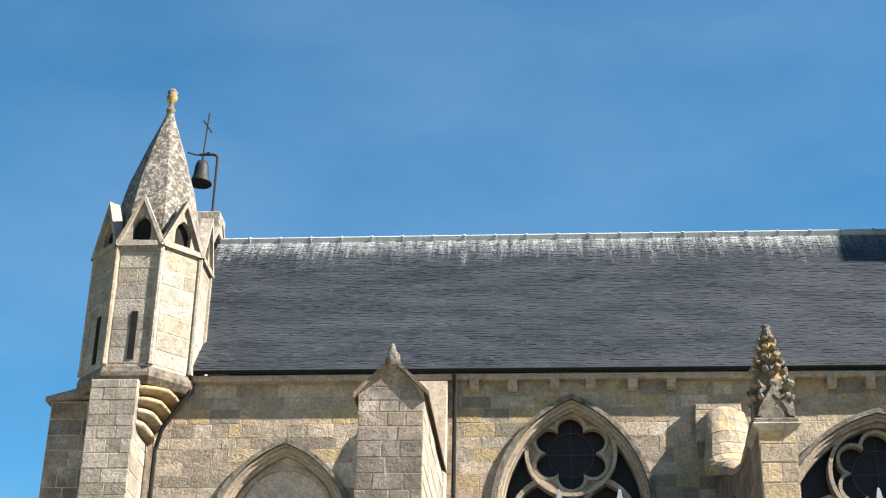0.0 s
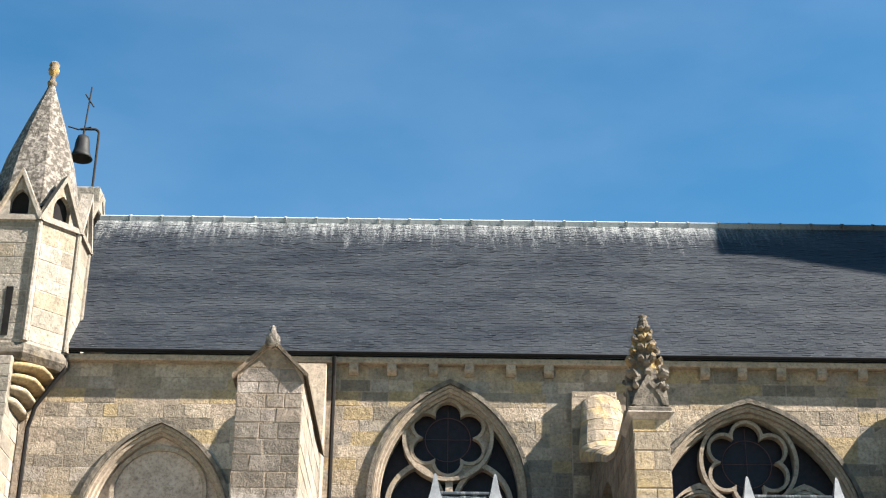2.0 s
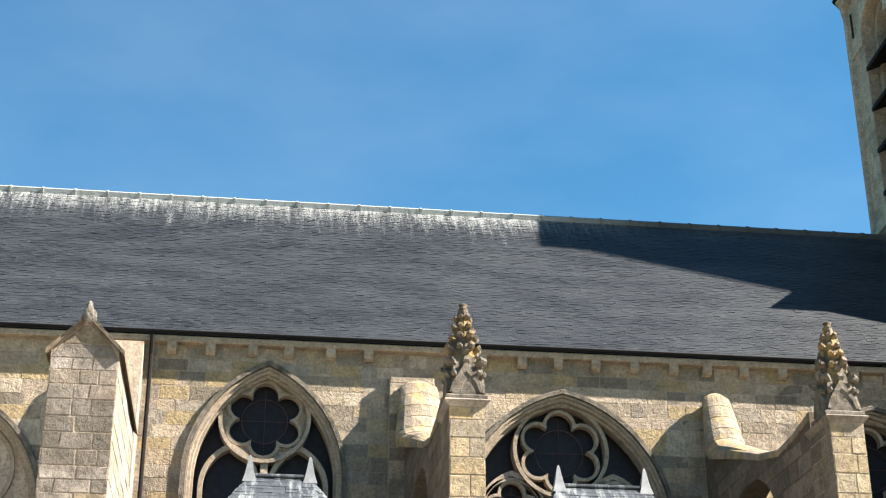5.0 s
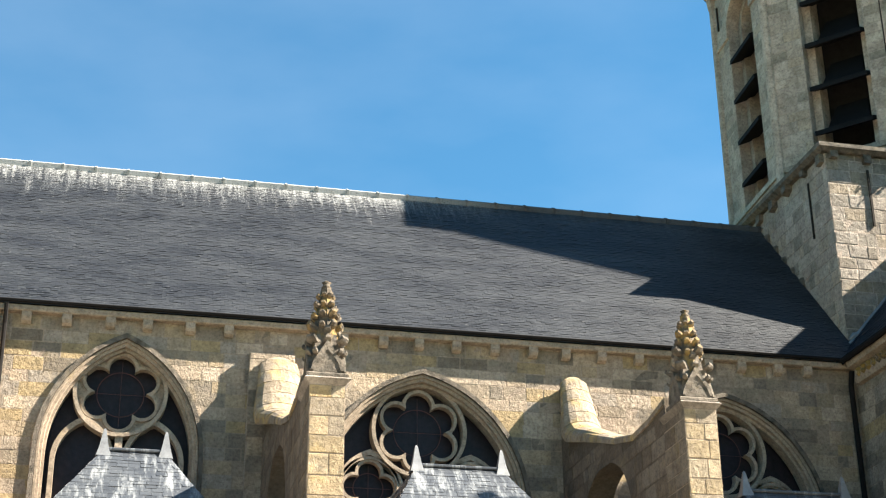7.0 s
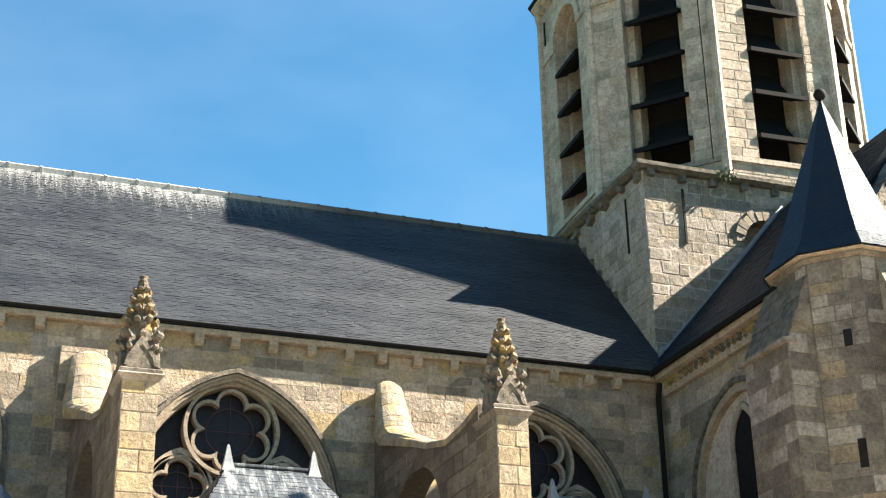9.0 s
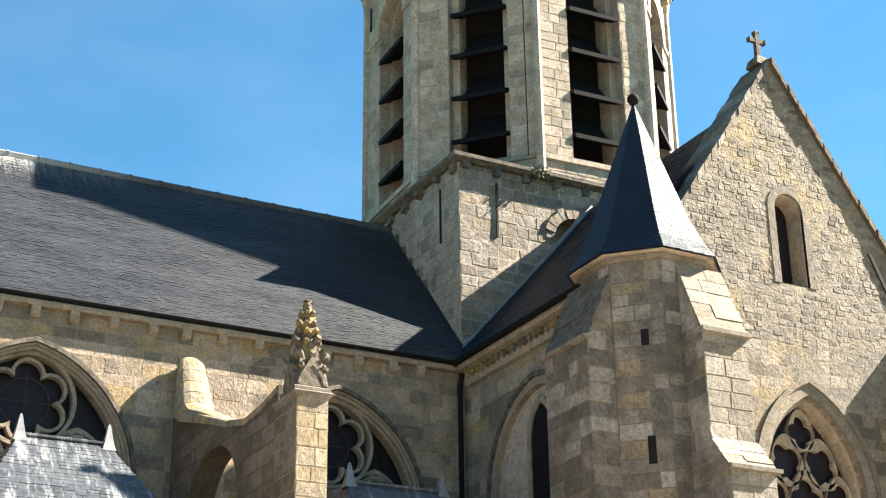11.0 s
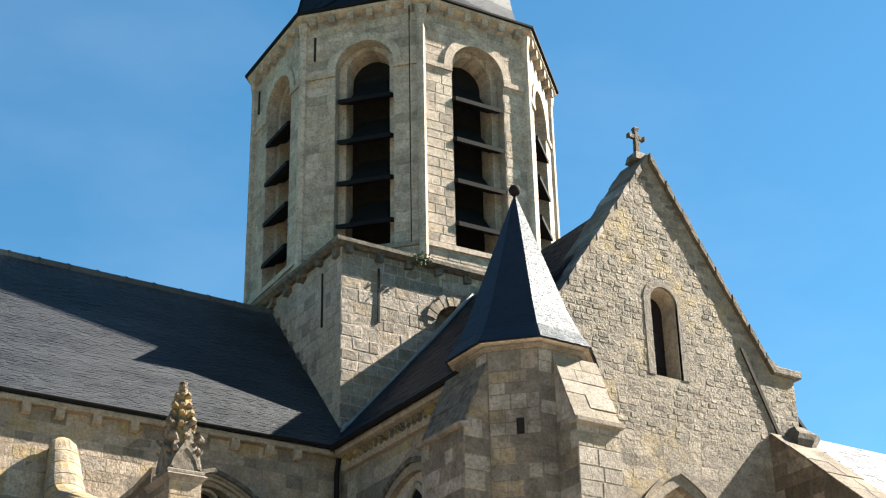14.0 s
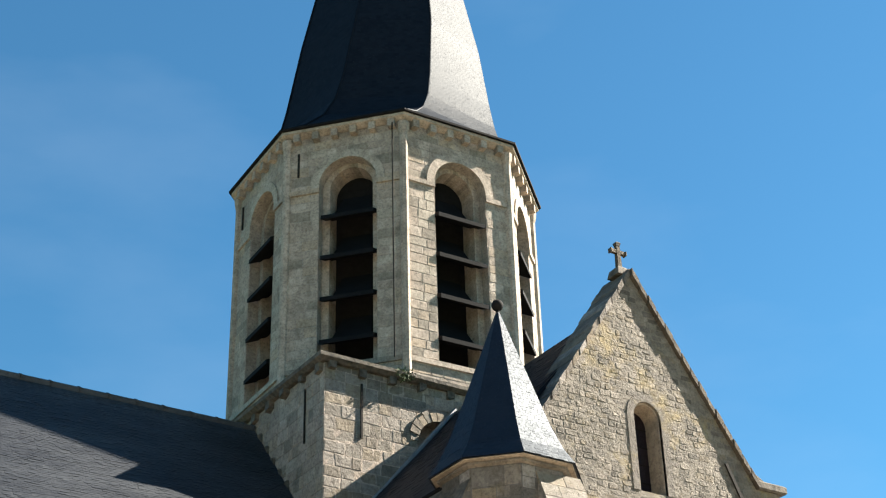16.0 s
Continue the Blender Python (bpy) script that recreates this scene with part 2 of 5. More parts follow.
IRON = plain_mat("rusted_iron", (0.016, 0.013, 0.011), 0.85, 0.0)
IRON.node_tree.nodes["Principled BSDF"].inputs["Specular IOR Level"].default_value = 0.15
RUST = plain_mat("rust_red_iron", (0.06, 0.022, 0.018), 0.7, 0.2)
BRONZE = plain_mat("dark_bronze", (0.014, 0.014, 0.015), 0.6, 0.1)
LEAD = plain_mat("grey_lead", (0.16, 0.168, 0.18), 0.5, 0.3)
GUTTER = plain_mat("dark_zinc_gutter", (0.009, 0.008, 0.008), 0.85)
GLASS = plain_mat("dark_leaded_glass", (0.012, 0.007, 0.009), 0.4, 0, 0.7, 8, 0.35)
GLASS.node_tree.nodes["Principled BSDF"].inputs["Specular IOR Level"].default_value = 0.2
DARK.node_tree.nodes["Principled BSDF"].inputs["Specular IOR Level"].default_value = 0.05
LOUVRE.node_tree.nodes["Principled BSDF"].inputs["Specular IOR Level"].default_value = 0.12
GUTTER.node_tree.nodes["Principled BSDF"].inputs["Specular IOR Level"].default_value = 0.1
BRONZE.node_tree.nodes["Principled BSDF"].inputs["Specular IOR Level"].default_value = 0.15
# Made-up tone for ground out of view, pale to bounce light onto shaded walls.
EARTH = plain_mat("bounce_ground", (0.38, 0.335, 0.27), 0.95, 0, 0.3, 1.5)


def dark_ground_beyond(m, centre, radius):
    """Unseen dark ground past a pale disc, limiting bounced light; its edge is uneven."""
    n, l = m.node_tree.nodes, m.node_tree.links
    p, pos = n["Principled BSDF"], world_pos(n)
    d = n.new("ShaderNodeVectorMath")
    d.operation = "DISTANCE"
    d.inputs[1].default_value = centre
    l.new(pos, d.inputs[0])
    edge = math_node(n, l, "ADD", d.outputs["Value"], math_node(n, l, "MULTIPLY", noise_node(n, l, pos, 0.3), 6.0))
    inner_tone = p.inputs["Base Color"].links[0].from_socket
    outer_tone = ramp_node(n, l, noise_node(n, l, pos, 3.0, 7, 0.7), [(0.3, (0.03, 0.04, 0.015)), (0.7, (0.06, 0.075, 0.03))])
    l.new(mix_node(n, l, range_node(n, l, edge, radius, radius + 1.5), inner_tone, outer_tone), p.inputs["Base Color"])


dark_ground_beyond(EARTH, (5.0, 16.0, 0.0), 33.0)
MOSS = plain_mat("wall_plant_green", (0.06, 0.08, 0.03), 0.8, 0, 0.5, 20)


# ---- builders ----
rng = random.Random(7)
ZUP = Vector((0, 0, 1))


class Fr:
    """A wall's own axes: u along it, v up, w out of it."""
    def __init__(self, o, u):
        self.o, self.u = Vector(o), Vector(u).normalized()
        self.n = self.u.cross(ZUP)

    def p(self, u, v, w=0.0):
        return self.o + self.u * u + ZUP * v + self.n * w


class MB:
    """Collects vertices and faces."""
    def __init__(self):
        self.v, self.f = [], []

    def add(self, pts, faces):
        k = len(self.v)
        self.v += [tuple(p) for p in pts]
        self.f += [tuple(i + k for i in f) for f in faces]
        return self

    def hexa(self, a, b):
        """Four points and the four opposite."""
        return self.add(list(a) + list(b), [(3, 2, 1, 0), (4, 5, 6, 7), (0, 1, 5, 4), (1, 2, 6, 5), (2, 3, 7, 6), (3, 0, 4, 7)])

    def box(self, x0, x1, y0, y1, z0, z1, c=0.0):
        if c <= 0:
            return self.hexa([(x0, y0, z0), (x1, y0, z0), (x1, y1, z0), (x0, y1, z0)], [(x0, y0, z1), (x1, y0, z1), (x1, y1, z1), (x0, y1, z1)])
        rings = [(z0, c), (z0 + c, 0), (z1 - c, 0), (z1, c)]
        return self.loops([[(x0 + d, y0 + d, z), (x1 - d, y0 + d, z), (x1 - d, y1 - d, z), (x0 + d, y1 - d, z)] for z, d in rings])

    def loops(self, rings, cap=True):
        """Skin over closed loops of equal length."""
        m = len(rings[0])
        pts = [p for r in rings for p in r]
        fs = [(i * m + j, i * m + (j + 1) % m, (i + 1) * m + (j + 1) % m, (i + 1) * m + j) for i in range(len(rings) - 1) for j in range(m)]
        if cap:
            fs += [tuple(reversed(range(m))), tuple((len(rings) - 1) * m + j for j in range(m))]
        return self.add(pts, fs)

    def prism(self, fr, poly, w0, w1):
        """A polygon in (u, v) drawn out from w0 to w1."""
        return self.loops([[fr.p(u, v, w0) for u, v in poly], [fr.p(u, v, w1) for u, v in poly]])

    def band(self, fr, outer, inner, w0, w1, closed=False):
        """A band between two lines of equal length, drawn out from w0 to w1."""
        m = len(outer)
        pts = [fr.p(*q, w) for w in (w0, w1) for line in (outer, inner) for q in line]
        fs = []
        for j in range(m if closed else m - 1):
            k = (j + 1) % m
            fs += [(2 * m + j, 2 * m + k, 3 * m + k, 3 * m + j), (m + j, m + k, k, j), (j, k, 2 * m + k, 2 * m + j), (3 * m + j, 3 * m + k, m + k, m + j)]
        if not closed:
            fs += [(0, 2 * m, 3 * m, m), (m - 1, 2 * m - 1, 4 * m - 1, 3 * m - 1)]
        return self.add(pts, fs)

    def tube(self, pts, r, sides=8):
        rings = []
        pts = [Vector(p) for p in pts]
        for i, p in enumerate(pts):
            d = (pts[min(i + 1, len(pts) - 1)] - pts[max(i - 1, 0)]).normalized()
            a = d.cross(Vector((0.13, 0.97, 0.21))).normalized()
            b = d.cross(a)
            rings.append([p + (a * math.cos(t) + b * math.sin(t)) * r for t in (math.tau * j / sides for j in range(sides))])
        return self.loops(rings)

    def lathe(self, c, prof, sides=16, turn=0.0):
        return self.loops([[(c[0] + r * math.cos(turn + math.tau * j / sides), c[1] + r * math.sin(turn + math.tau * j / sides), z) for j in range(sides)] for r, z in prof])


def thing(name, loc, label, category, group="", kind=""):
    ob = new(name)
    ob.empty_display_size = 0.2
    ob.location = loc
    return tagged(ob, label, category, group, kind)


def part(name, mb, mat, parent=None, label="", smooth=False, kind=""):
    """One mesh object under a thing or a part; its points are given in the world."""
    off = Vector((0, 0, 0))
    o = parent
    while o is not None:
        off += o.location
        o = o.parent
    me = bpy.data.meshes.new(name)
    me.from_pydata([Vector(p) - off for p in mb.v], [], mb.f)
    bm = bmesh.new()
    bm.from_mesh(me)
    bmesh.ops.recalc_face_normals(bm, faces=bm.faces)
    bm.to_mesh(me)
    bm.free()
    if smooth:
        me.polygons.foreach_set("use_smooth", [True] * len(me.polygons))
    me.materials.append(mat)
    ob = new(name, me)
    ob.parent = parent
    return tagged(ob, label, "", "", kind)


def structure(name, mb, mat, label, category):
    return tagged(part(name, mb, mat), label, category, "", "structure")


def arch(cx, a, spring, apex, vb, n=12):
    """A pointed or round arch as a line from the left foot over the top to the right foot."""
    r = apex - spring
    rad = (a * a + r * r) / (2 * a)
    left = []
    end = math.asin(min(1, r / rad)) if r <= rad else math.pi / 2
    for i in range(n + 1):
        t = end * i / n
        left.append((cx - (rad * math.cos(t) - (rad - a)), spring + rad * math.sin(t)))
    right = [(2 * cx - u, v) for u, v in reversed(left[:-1])]
    return [(cx - a, vb)] + left + right + [(cx + a, vb)]


def arch_half(a, spring, apex, v):
    if v >= apex:
        return 0.0
    if v <= spring:
        return a
    r = apex - spring
    rad = (a * a + r * r) / (2 * a)
    return max(0.0, math.sqrt(max(0, rad * rad - (v - spring) ** 2)) - (rad - a))


def arch_top(a, spring, apex, d):
    r = apex - spring
    rad = (a * a + r * r) / (2 * a)
    return spring + math.sqrt(max(0, rad * rad - (abs(d) + rad - a) ** 2))


def wall_body(mb, fr, u0, u1, v0, top, holes, thick):
    """A wall with arched holes (cx, a, spring, apex, sill); top gives its height at u."""
    cuts = {u0, u1}
    for cx, a, s, ap, vb in holes:
        cuts |= {cx + a * math.sin(math.pi / 2 * i / 10) for i in range(-10, 11)}
    cuts |= {u0 + (u1 - u0) * i / 8 for i in range(9)}
    cuts = sorted(c for c in cuts if u0 <= c <= u1)
    for p, q in zip(cuts, cuts[1:]):
        if q - p < 1e-4:
            continue
        mid = (p + q) / 2
        hole = next((h for h in holes if abs(mid - h[0]) < h[1]), None)
        spans = [(v0, v0, top(p), top(q))]
        if hole:
            cx, a, s, ap, vb = hole
            spans = [(arch_top(a, s, ap, p - cx), arch_top(a, s, ap, q - cx), top(p), top(q))]
            if vb > v0:
                spans.append((v0, v0, vb, vb))
        for a0, b0, a1, b1 in spans:
            mb.hexa([fr.p(p, a0, 0), fr.p(q, b0, 0), fr.p(q, b1, 0), fr.p(p, a1, 0)], [fr.p(p, a0, -thick), fr.p(q, b0, -thick), fr.p(q, b1, -thick), fr.p(p, a1, -thick)])
    return mb


def courses(u0, u1, v0, v1, h, length, holes=(), margin=0.0, left=None, right=None, seed=1):
    """Stones in courses: (bottom left, bottom right, top left, top right, v0, v1); holes as for walls."""
    r = random.Random(seed)
    out, v = [], v0
    while v < v1 - 0.06:
        hh = min(h * r.uniform(0.82, 1.2), v1 - v)
        if v1 - v - hh < 0.1:
            hh = v1 - v
        vt = v + hh
        segs, cur = [], (left(v) if left else u0, left(vt) if left else u0)
        for cx, a, s, ap, vb in sorted(holes):
            am, apm = a + margin, ap + margin * 1.25
            if v >= apm or vt < vb - margin:
                continue
            ha, hb = arch_half(am, s, apm, v), arch_half(am, s, apm, vt)
            segs.append((cur[0], cx - ha, cur[1], cx - hb))
            cur = (cx + ha, cx + hb)
        segs.append((cur[0], right(v) if right else u1, cur[1], right(vt) if right else u1))
        for b0, b1, t0, t1 in segs:
            lo, hi = max(b0, t0), min(b1, t1)
            if b1 - b0 < 0.04 and t1 - t0 < 0.04:
                continue
            if hi - lo < length * 0.7:
                out.append((b0, b1, t0, t1, v, vt))
                continue
            x, first = lo, True
            while True:
                step = length * r.uniform(0.55, 1.5)
                e = x + step
                last = hi - e < length * 0.45
                out.append((b0 if first else x, b1 if last else e, t0 if first else x, t1 if last else e, v, vt))
                first, x = False, e
                if last:
                    break
        v = vt
    return out


ROUND = [(-0.5, -0.36), (-0.4, -0.5), (0.4, -0.5), (0.5, -0.36), (0.5, 0.36), (0.4, 0.5), (-0.4, 0.5), (-0.5, 0.36)]


def rubble_block(r):
    """A unit rubble stone with an uneven rounded outline, as points and faces."""
    q = [(x * r.uniform(0.84, 1.06), y * r.uniform(0.82, 1.06)) for x, y in ROUND]
    v = [(x, y, -1) for x, y in q] + [(x * 0.97, y * 0.97, -0.4) for x, y in q] + [(x * 0.86, y * 0.84, -r.uniform(0, 0.25)) for x, y in q]
    f = [(k + i, k + (i + 1) % 8, k + 8 + (i + 1) % 8, k + 8 + i) for k in (0, 8) for i in range(8)] + [tuple(range(16, 24))]
    return v, f


def block_mesh(name, seed, jit, mat, rough=False):
    """A unit block, its face chamfered and a little uneven."""
    r = random.Random(seed)
    if rough:
        me = bpy.data.meshes.new(name)
        me.from_pydata(*(lambda vf: (vf[0], [], vf[1]))(rubble_block(r)))
        me.materials.append(mat)
        return me
    c = 0.025
    v = [(x, y, -1) for x, y in ((-0.5, -0.5), (0.5, -0.5), (0.5, 0.5), (-0.5, 0.5))]
    v += [(x * (1 - r.uniform(0, jit)), y * (1 - r.uniform(0, jit)), -0.45) for x, y in ((-0.5, -0.5), (0.5, -0.5), (0.5, 0.5), (-0.5, 0.5))]
    v += [(x * (1 - c - r.uniform(0, jit * 1.6)), y * (1 - 1.6 * c - r.uniform(0, jit * 2)), -r.uniform(0, 0.14)) for x, y in ((-0.5, -0.5), (0.5, -0.5), (0.5, 0.5), (-0.5, 0.5))]
    f = [(0, 1, 5, 4), (1, 2, 6, 5), (2, 3, 7, 6), (3, 0, 4, 7), (4, 5, 9, 8), (5, 6, 10, 9), (6, 7, 11, 10), (7, 4, 8, 11), (8, 9, 10, 11)]
    me = bpy.data.meshes.new(name)
    me.from_pydata(v, [], f)
    me.materials.append(mat)
    return me


BLOCKS = {}


def lay(fr, stones, parent, mat, limit=280, proud=0.03, gap=0.012, jit=0.04, seed=3, name="stone", uneven=0.4, rough=False):
    """Lay stones on a wall: plain ones as pieces of their own up to the limit, the rest joined."""
    r = random.Random(seed)
    key = (mat.name, jit, rough)
    if key not in BLOCKS:
        BLOCKS[key] = [block_mesh("stone_block", i + 1, jit, mat, rough) for i in range(12 if rough else 8)]
    off = Vector((0, 0, 0))
    o = parent
    while o is not None:
        off += o.location
        o = o.parent
    if not rough:
        proud, gap = proud * 0.55, gap * 0.55
    rest, count = MB(), 0
    order = list(stones)
    r.shuffle(order)
    for b0, b1, t0, t1, v0, v1 in order:
        d = proud * (1 + r.uniform(-uneven, uneven))
        plain = abs(b0 - t0) < 0.01 and abs(b1 - t1) < 0.01
        if b1 - b0 < 0.05 and t1 - t0 < 0.05:
            continue
        if plain and count < limit:
            count += 1
            ob = new(name, r.choice(BLOCKS[key]))
            ob.parent = parent
            c = fr.p((b0 + b1) / 2, (v0 + v1) / 2, d) - off
            du, dv = b1 - b0 - gap, v1 - v0 - gap
            m = Matrix((fr.u * du, ZUP * dv, fr.n * (d + 0.02))).transposed().to_4x4()
            m.translation = c
            ob.matrix_basis = m
        elif rough:
            pv, pf = rubble_block(r)
            cu, cv, du, dv = (b0 + b1 + t0 + t1) / 4, (v0 + v1) / 2, (b1 - b0 + t1 - t0) / 2 - gap, v1 - v0 - gap
            rest.add([fr.p(cu + x * du, cv + y * dv, d + z * (d + 0.02)) for x, y, z in pv], pf)
        else:
            g = gap / 2
            a = [fr.p(b0 + g, v0 + g, -0.03), fr.p(b1 - g, v0 + g, -0.03), fr.p(t1 - g, v1 - g, -0.03), fr.p(t0 + g, v1 - g, -0.03)]
            b = [fr.p(b0 + g, v0 + g, d * 0.5), fr.p(b1 - g, v0 + g, d * 0.5), fr.p(t1 - g, v1 - g, d * 0.5), fr.p(t0 + g, v1 - g, d * 0.5)]
            q = [3 * g + min(0.02, jit * 0.5 * w_) * r.random() for w_ in (b1 - b0, v1 - v0) * 4]
            z = [d * r.uniform(0.7, 1.0) for _ in range(4)]
            e = [fr.p(b0 + q[0], v0 + q[1], z[0]), fr.p(b1 - q[2], v0 + q[3], z[1]), fr.p(t1 - q[4], v1 - q[5], z[2]), fr.p(t0 + q[6], v1 - q[7], z[3])]
            rest.loops([a, b, e])
    if rest.v:
        part(name + "work", rest, mat, parent, "", False, "stuff")


def slates(name, corners, parent, mat, width=0.165, row=0.092, seed=5, raise_by=0.008):
    """Slates in rows over a face: corners bottom left, bottom right, top right, top left."""
    r = random.Random(seed)
    bl, br, tr, tl = (Vector(c) for c in corners)
    n = (br - bl).cross(tl - bl).normalized()
    rows = max(2, int(((tl - bl).length + (tr - br).length) / 2 / row))
    mb = MB()
    for i in range(rows):
        s0 = i / rows + r.uniform(-0.22, 0.22) / rows * (0 < i < rows - 1)
        a0, b0 = bl.lerp(tl, s0), br.lerp(tr, s0)
        a1, b1 = bl.lerp(tl, min(1, (i + 1.25) / rows)), br.lerp(tr, min(1, (i + 1.25) / rows))
        k = max(1, round((b0 - a0).length / width))
        cuts = [0] + [min(1, max(0, (j + 0.5 * (i % 2)) / k + r.uniform(-0.06, 0.06) / k)) for j in range(1 - (i % 2), k)] + [1]
        for s, e in zip(cuts, cuts[1:]):
            if e - s < 1e-3:
                continue
            g = min(0.006, 0.4 * raise_by) / max(0.3, (b0 - a0).length)
            lift = raise_by * r.choice((0.7, 0.9, 1.0, 1.1, 1.3, 1.8) if raise_by > 0.006 else (0.6, 0.8, 1.0, 1.0, 1.2))
            drop = r.uniform(-1.8, 1.8) * raise_by
            dn = (bl - tl).normalized() * drop
            p = [a0.lerp(b0, s + g) + dn, a0.lerp(b0, e - g) + dn, a1.lerp(b1, e - g), a1.lerp(b1, s + g)]
            up = [p[0] + n * lift, p[1] + n * (lift + r.uniform(-0.003, 0.003)), p[2] + n * 0.004, p[3] + n * 0.004]
            mb.add(p[:2] + up, [(2, 3, 4, 5), (0, 1, 3, 2), (0, 2, 5), (1, 4, 3)])
    ob = part(name, mb, mat, parent, "", False, "stuff")
    return ob


def foil(cx, cz, n, d, rho, rc, rot, steps=72):
    """A foiled opening as a closed line."""
    out = []
    for i in range(steps):
        t = math.tau * i / steps
        ph = (t - rot + math.pi / n) % (math.tau / n) - math.pi / n
        q = rho * rho - (d * math.sin(ph)) ** 2
        r = rc if q < 0 else max(rc, d * math.cos(ph) + math.sqrt(q))
        out.append((cx + r * math.cos(t), cz + r * math.sin(t)))
    return out


def circle(cx, cz, r, steps=72):
    return [(cx + r * math.cos(math.tau * i / steps), cz + r * math.sin(math.tau * i / steps)) for i in range(steps)]


def arch_frame(fr, cx, a, spring, apex, vb, w, w0, w1, mat, parent, name, label=""):
    """A moulded arch order of width w round an opening of half width a."""
    return part(name, MB().band(fr, arch(cx, a + w, spring, apex + w * 1.2, vb), arch(cx, a, spring, apex, vb), w0, w1), mat, parent, label)


# ---- ground ----
# Never in view; added with two tones to set the light bounced upwards.
structure("ground", MB().add([(-400, -400, 0), (400, -400, 0), (400, 400, 0), (-400, 400, 0)], [(0, 1, 2, 3)]), EARTH, "unseen ground, pale near the church to bounce light and dark beyond", "ground")

# ---- nave: wall, roof, eaves ----
S = Fr((0, 28.0, 0), (1, 0, 0))
X0, XC = -8.0, 15.46
EAVE_Y, EAVE_Z, RIDGE_Y, RIDGE_Z = 27.78, 12.46, 32.06, 17.40
WINS = [(-5.1, 1.20, 9.0, 10.80, 5.8), (0.40, 1.26, 9.7, 11.66, 5.8), (6.15, 1.84, 9.0, 11.34, 5.8), (12.46, 1.80, 9.0, 11.26, 5.8)]
nave_wall = structure("wall_nave", wall_body(MB(), S, X0, XC, 0, lambda u: 12.35, [(c_, a_ + 0.2, s_, t_ + 0.24, b_) for c_, a_, s_, t_, b_ in WINS], 0.85), NAVE_JOINT, "warm weathered limestone ashlar wall of the nave clerestory", "wall")
structure("wall_nave_north", MB().box(X0, XC, 35.4, 36.1, 0, 12.3), NAVE_JOINT, "plain limestone wall closing the nave", "wall")
# Added slab within the nave, coloured near-black in place of unlit depth.
structure("wall_nave_inside", MB().box(X0, XC, 31.9, 32.2, 0, 12.0), DARK, "added near-black wall standing for the unlit inside of the nave", "wall")
nave_roof = structure("roof_nave", MB().loops([[(x, EAVE_Y, EAVE_Z), (x, RIDGE_Y, RIDGE_Z), (x, 2 * RIDGE_Y - EAVE_Y, EAVE_Z), (x, 2 * RIDGE_Y - EAVE_Y, EAVE_Z - 0.12), (x, RIDGE_Y, RIDGE_Z - 0.15), (x, EAVE_Y, EAVE_Z - 0.06)] for x in (-7.75, 15.64)]), SLATE, "steep grey slate roof of the nave streaked white below the ridge", "roof")
slates("slate_covering", [(-7.72, EAVE_Y, EAVE_Z + 0.01), (15.6, EAVE_Y, EAVE_Z + 0.01), (15.6, RIDGE_Y, RIDGE_Z + 0.01), (-7.72, RIDGE_Y, RIDGE_Z + 0.01)], nave_roof, SLATE, 0.15, 0.076)
x = -7.7
while x < 15.5:
    mb = MB()
    e = min(x + 0.72, 15.6)
    ring = lambda xx, s: [(xx, RIDGE_Y + s * q * 0.15, RIDGE_Z + 0.02 + s * (0.06 - 0.09 * abs(q))) for q in (-1, -0.5, 0, 0.5, 1)] + [(xx, RIDGE_Y + 0.12, RIDGE_Z - 0.14), (xx, RIDGE_Y - 0.12, RIDGE_Z - 0.14)]
    mb.loops([ring(x, 1.0), ring(e - 0.05, 1.0), ring(e - 0.05, 1.3), ring(e, 1.3)])
    part("ridge_tile", mb, RIDGE, nave_roof)
    x = e
cornice = structure("trim_cornice", MB().box(X0 + 0.9, XC, 27.82, 28.02, 12.27, 12.40, 0.02), MOULD, "moulded limestone cornice under the nave eaves", "cornice")
gutter = structure("trim_gutter", MB().loops([[(x, EAVE_Y + a, EAVE_Z + b) for a, b in ((-0.01, 0.01), (-0.045, 0.012), (-0.055, 0.0), (-0.045, -0.035), (0.0, -0.05), (0.05, -0.04))] for x in (-7.4, 15.4)]), GUTTER, "dark zinc gutter along the nave eaves", "gutter")
for i in range(23):
    cxx = -1.45 + i * 0.755 + rng.uniform(-0.05, 0.05)
    if cxx > 15.1 or 2.6 < cxx < 3.9:
        continue
    mb = MB().loops([[(cxx + sx, 27.99, 12.07), (cxx + sx, 27.94, 12.06), (cxx + sx, 27.87, 12.10), (cxx + sx, 27.84, 12.16), (cxx + sx, 27.84, 12.28), (cxx + sx, 27.99, 12.28)] for sx in (-0.09, 0.09)])
    tagged(part("corbel", mb, MOULD), "small moulded limestone corbel under the nave cornice", "corbel", "nave corbels")
lay(S, courses(X0 + 0.3, XC, 8.0, 12.26, 0.265, 0.42, WINS, 0.29), nave_wall, NAVE, 300, 0.007, 0.007, seed=4, uneven=0.9)


def window_orders(fr, parent, cx, a, spring, apex, vb):
    """Four narrow moulded orders, from the hood in to the jamb."""
    a, apex = a + 0.09, apex + 0.11
    arch_frame(fr, cx, a + 0.12, spring, apex + 0.14, vb, 0.08, -0.04, 0.06, WEATHERED, parent, "hood_mould", "weathered moulded hood over the arch")
    arch_frame(fr, cx, a + 0.065, spring, apex + 0.078, vb, 0.06, -0.12, 0.0, MOULD, parent, "outer_order")
    arch_frame(fr, cx, a + 0.01, spring, apex + 0.012, vb, 0.06, -0.26, -0.06, MOULD, parent, "inner_order")
    arch_frame(fr, cx, a - 0.04, spring, apex - 0.048, vb, 0.055, -0.44, -0.16, MOULD, parent, "jamb_roll")


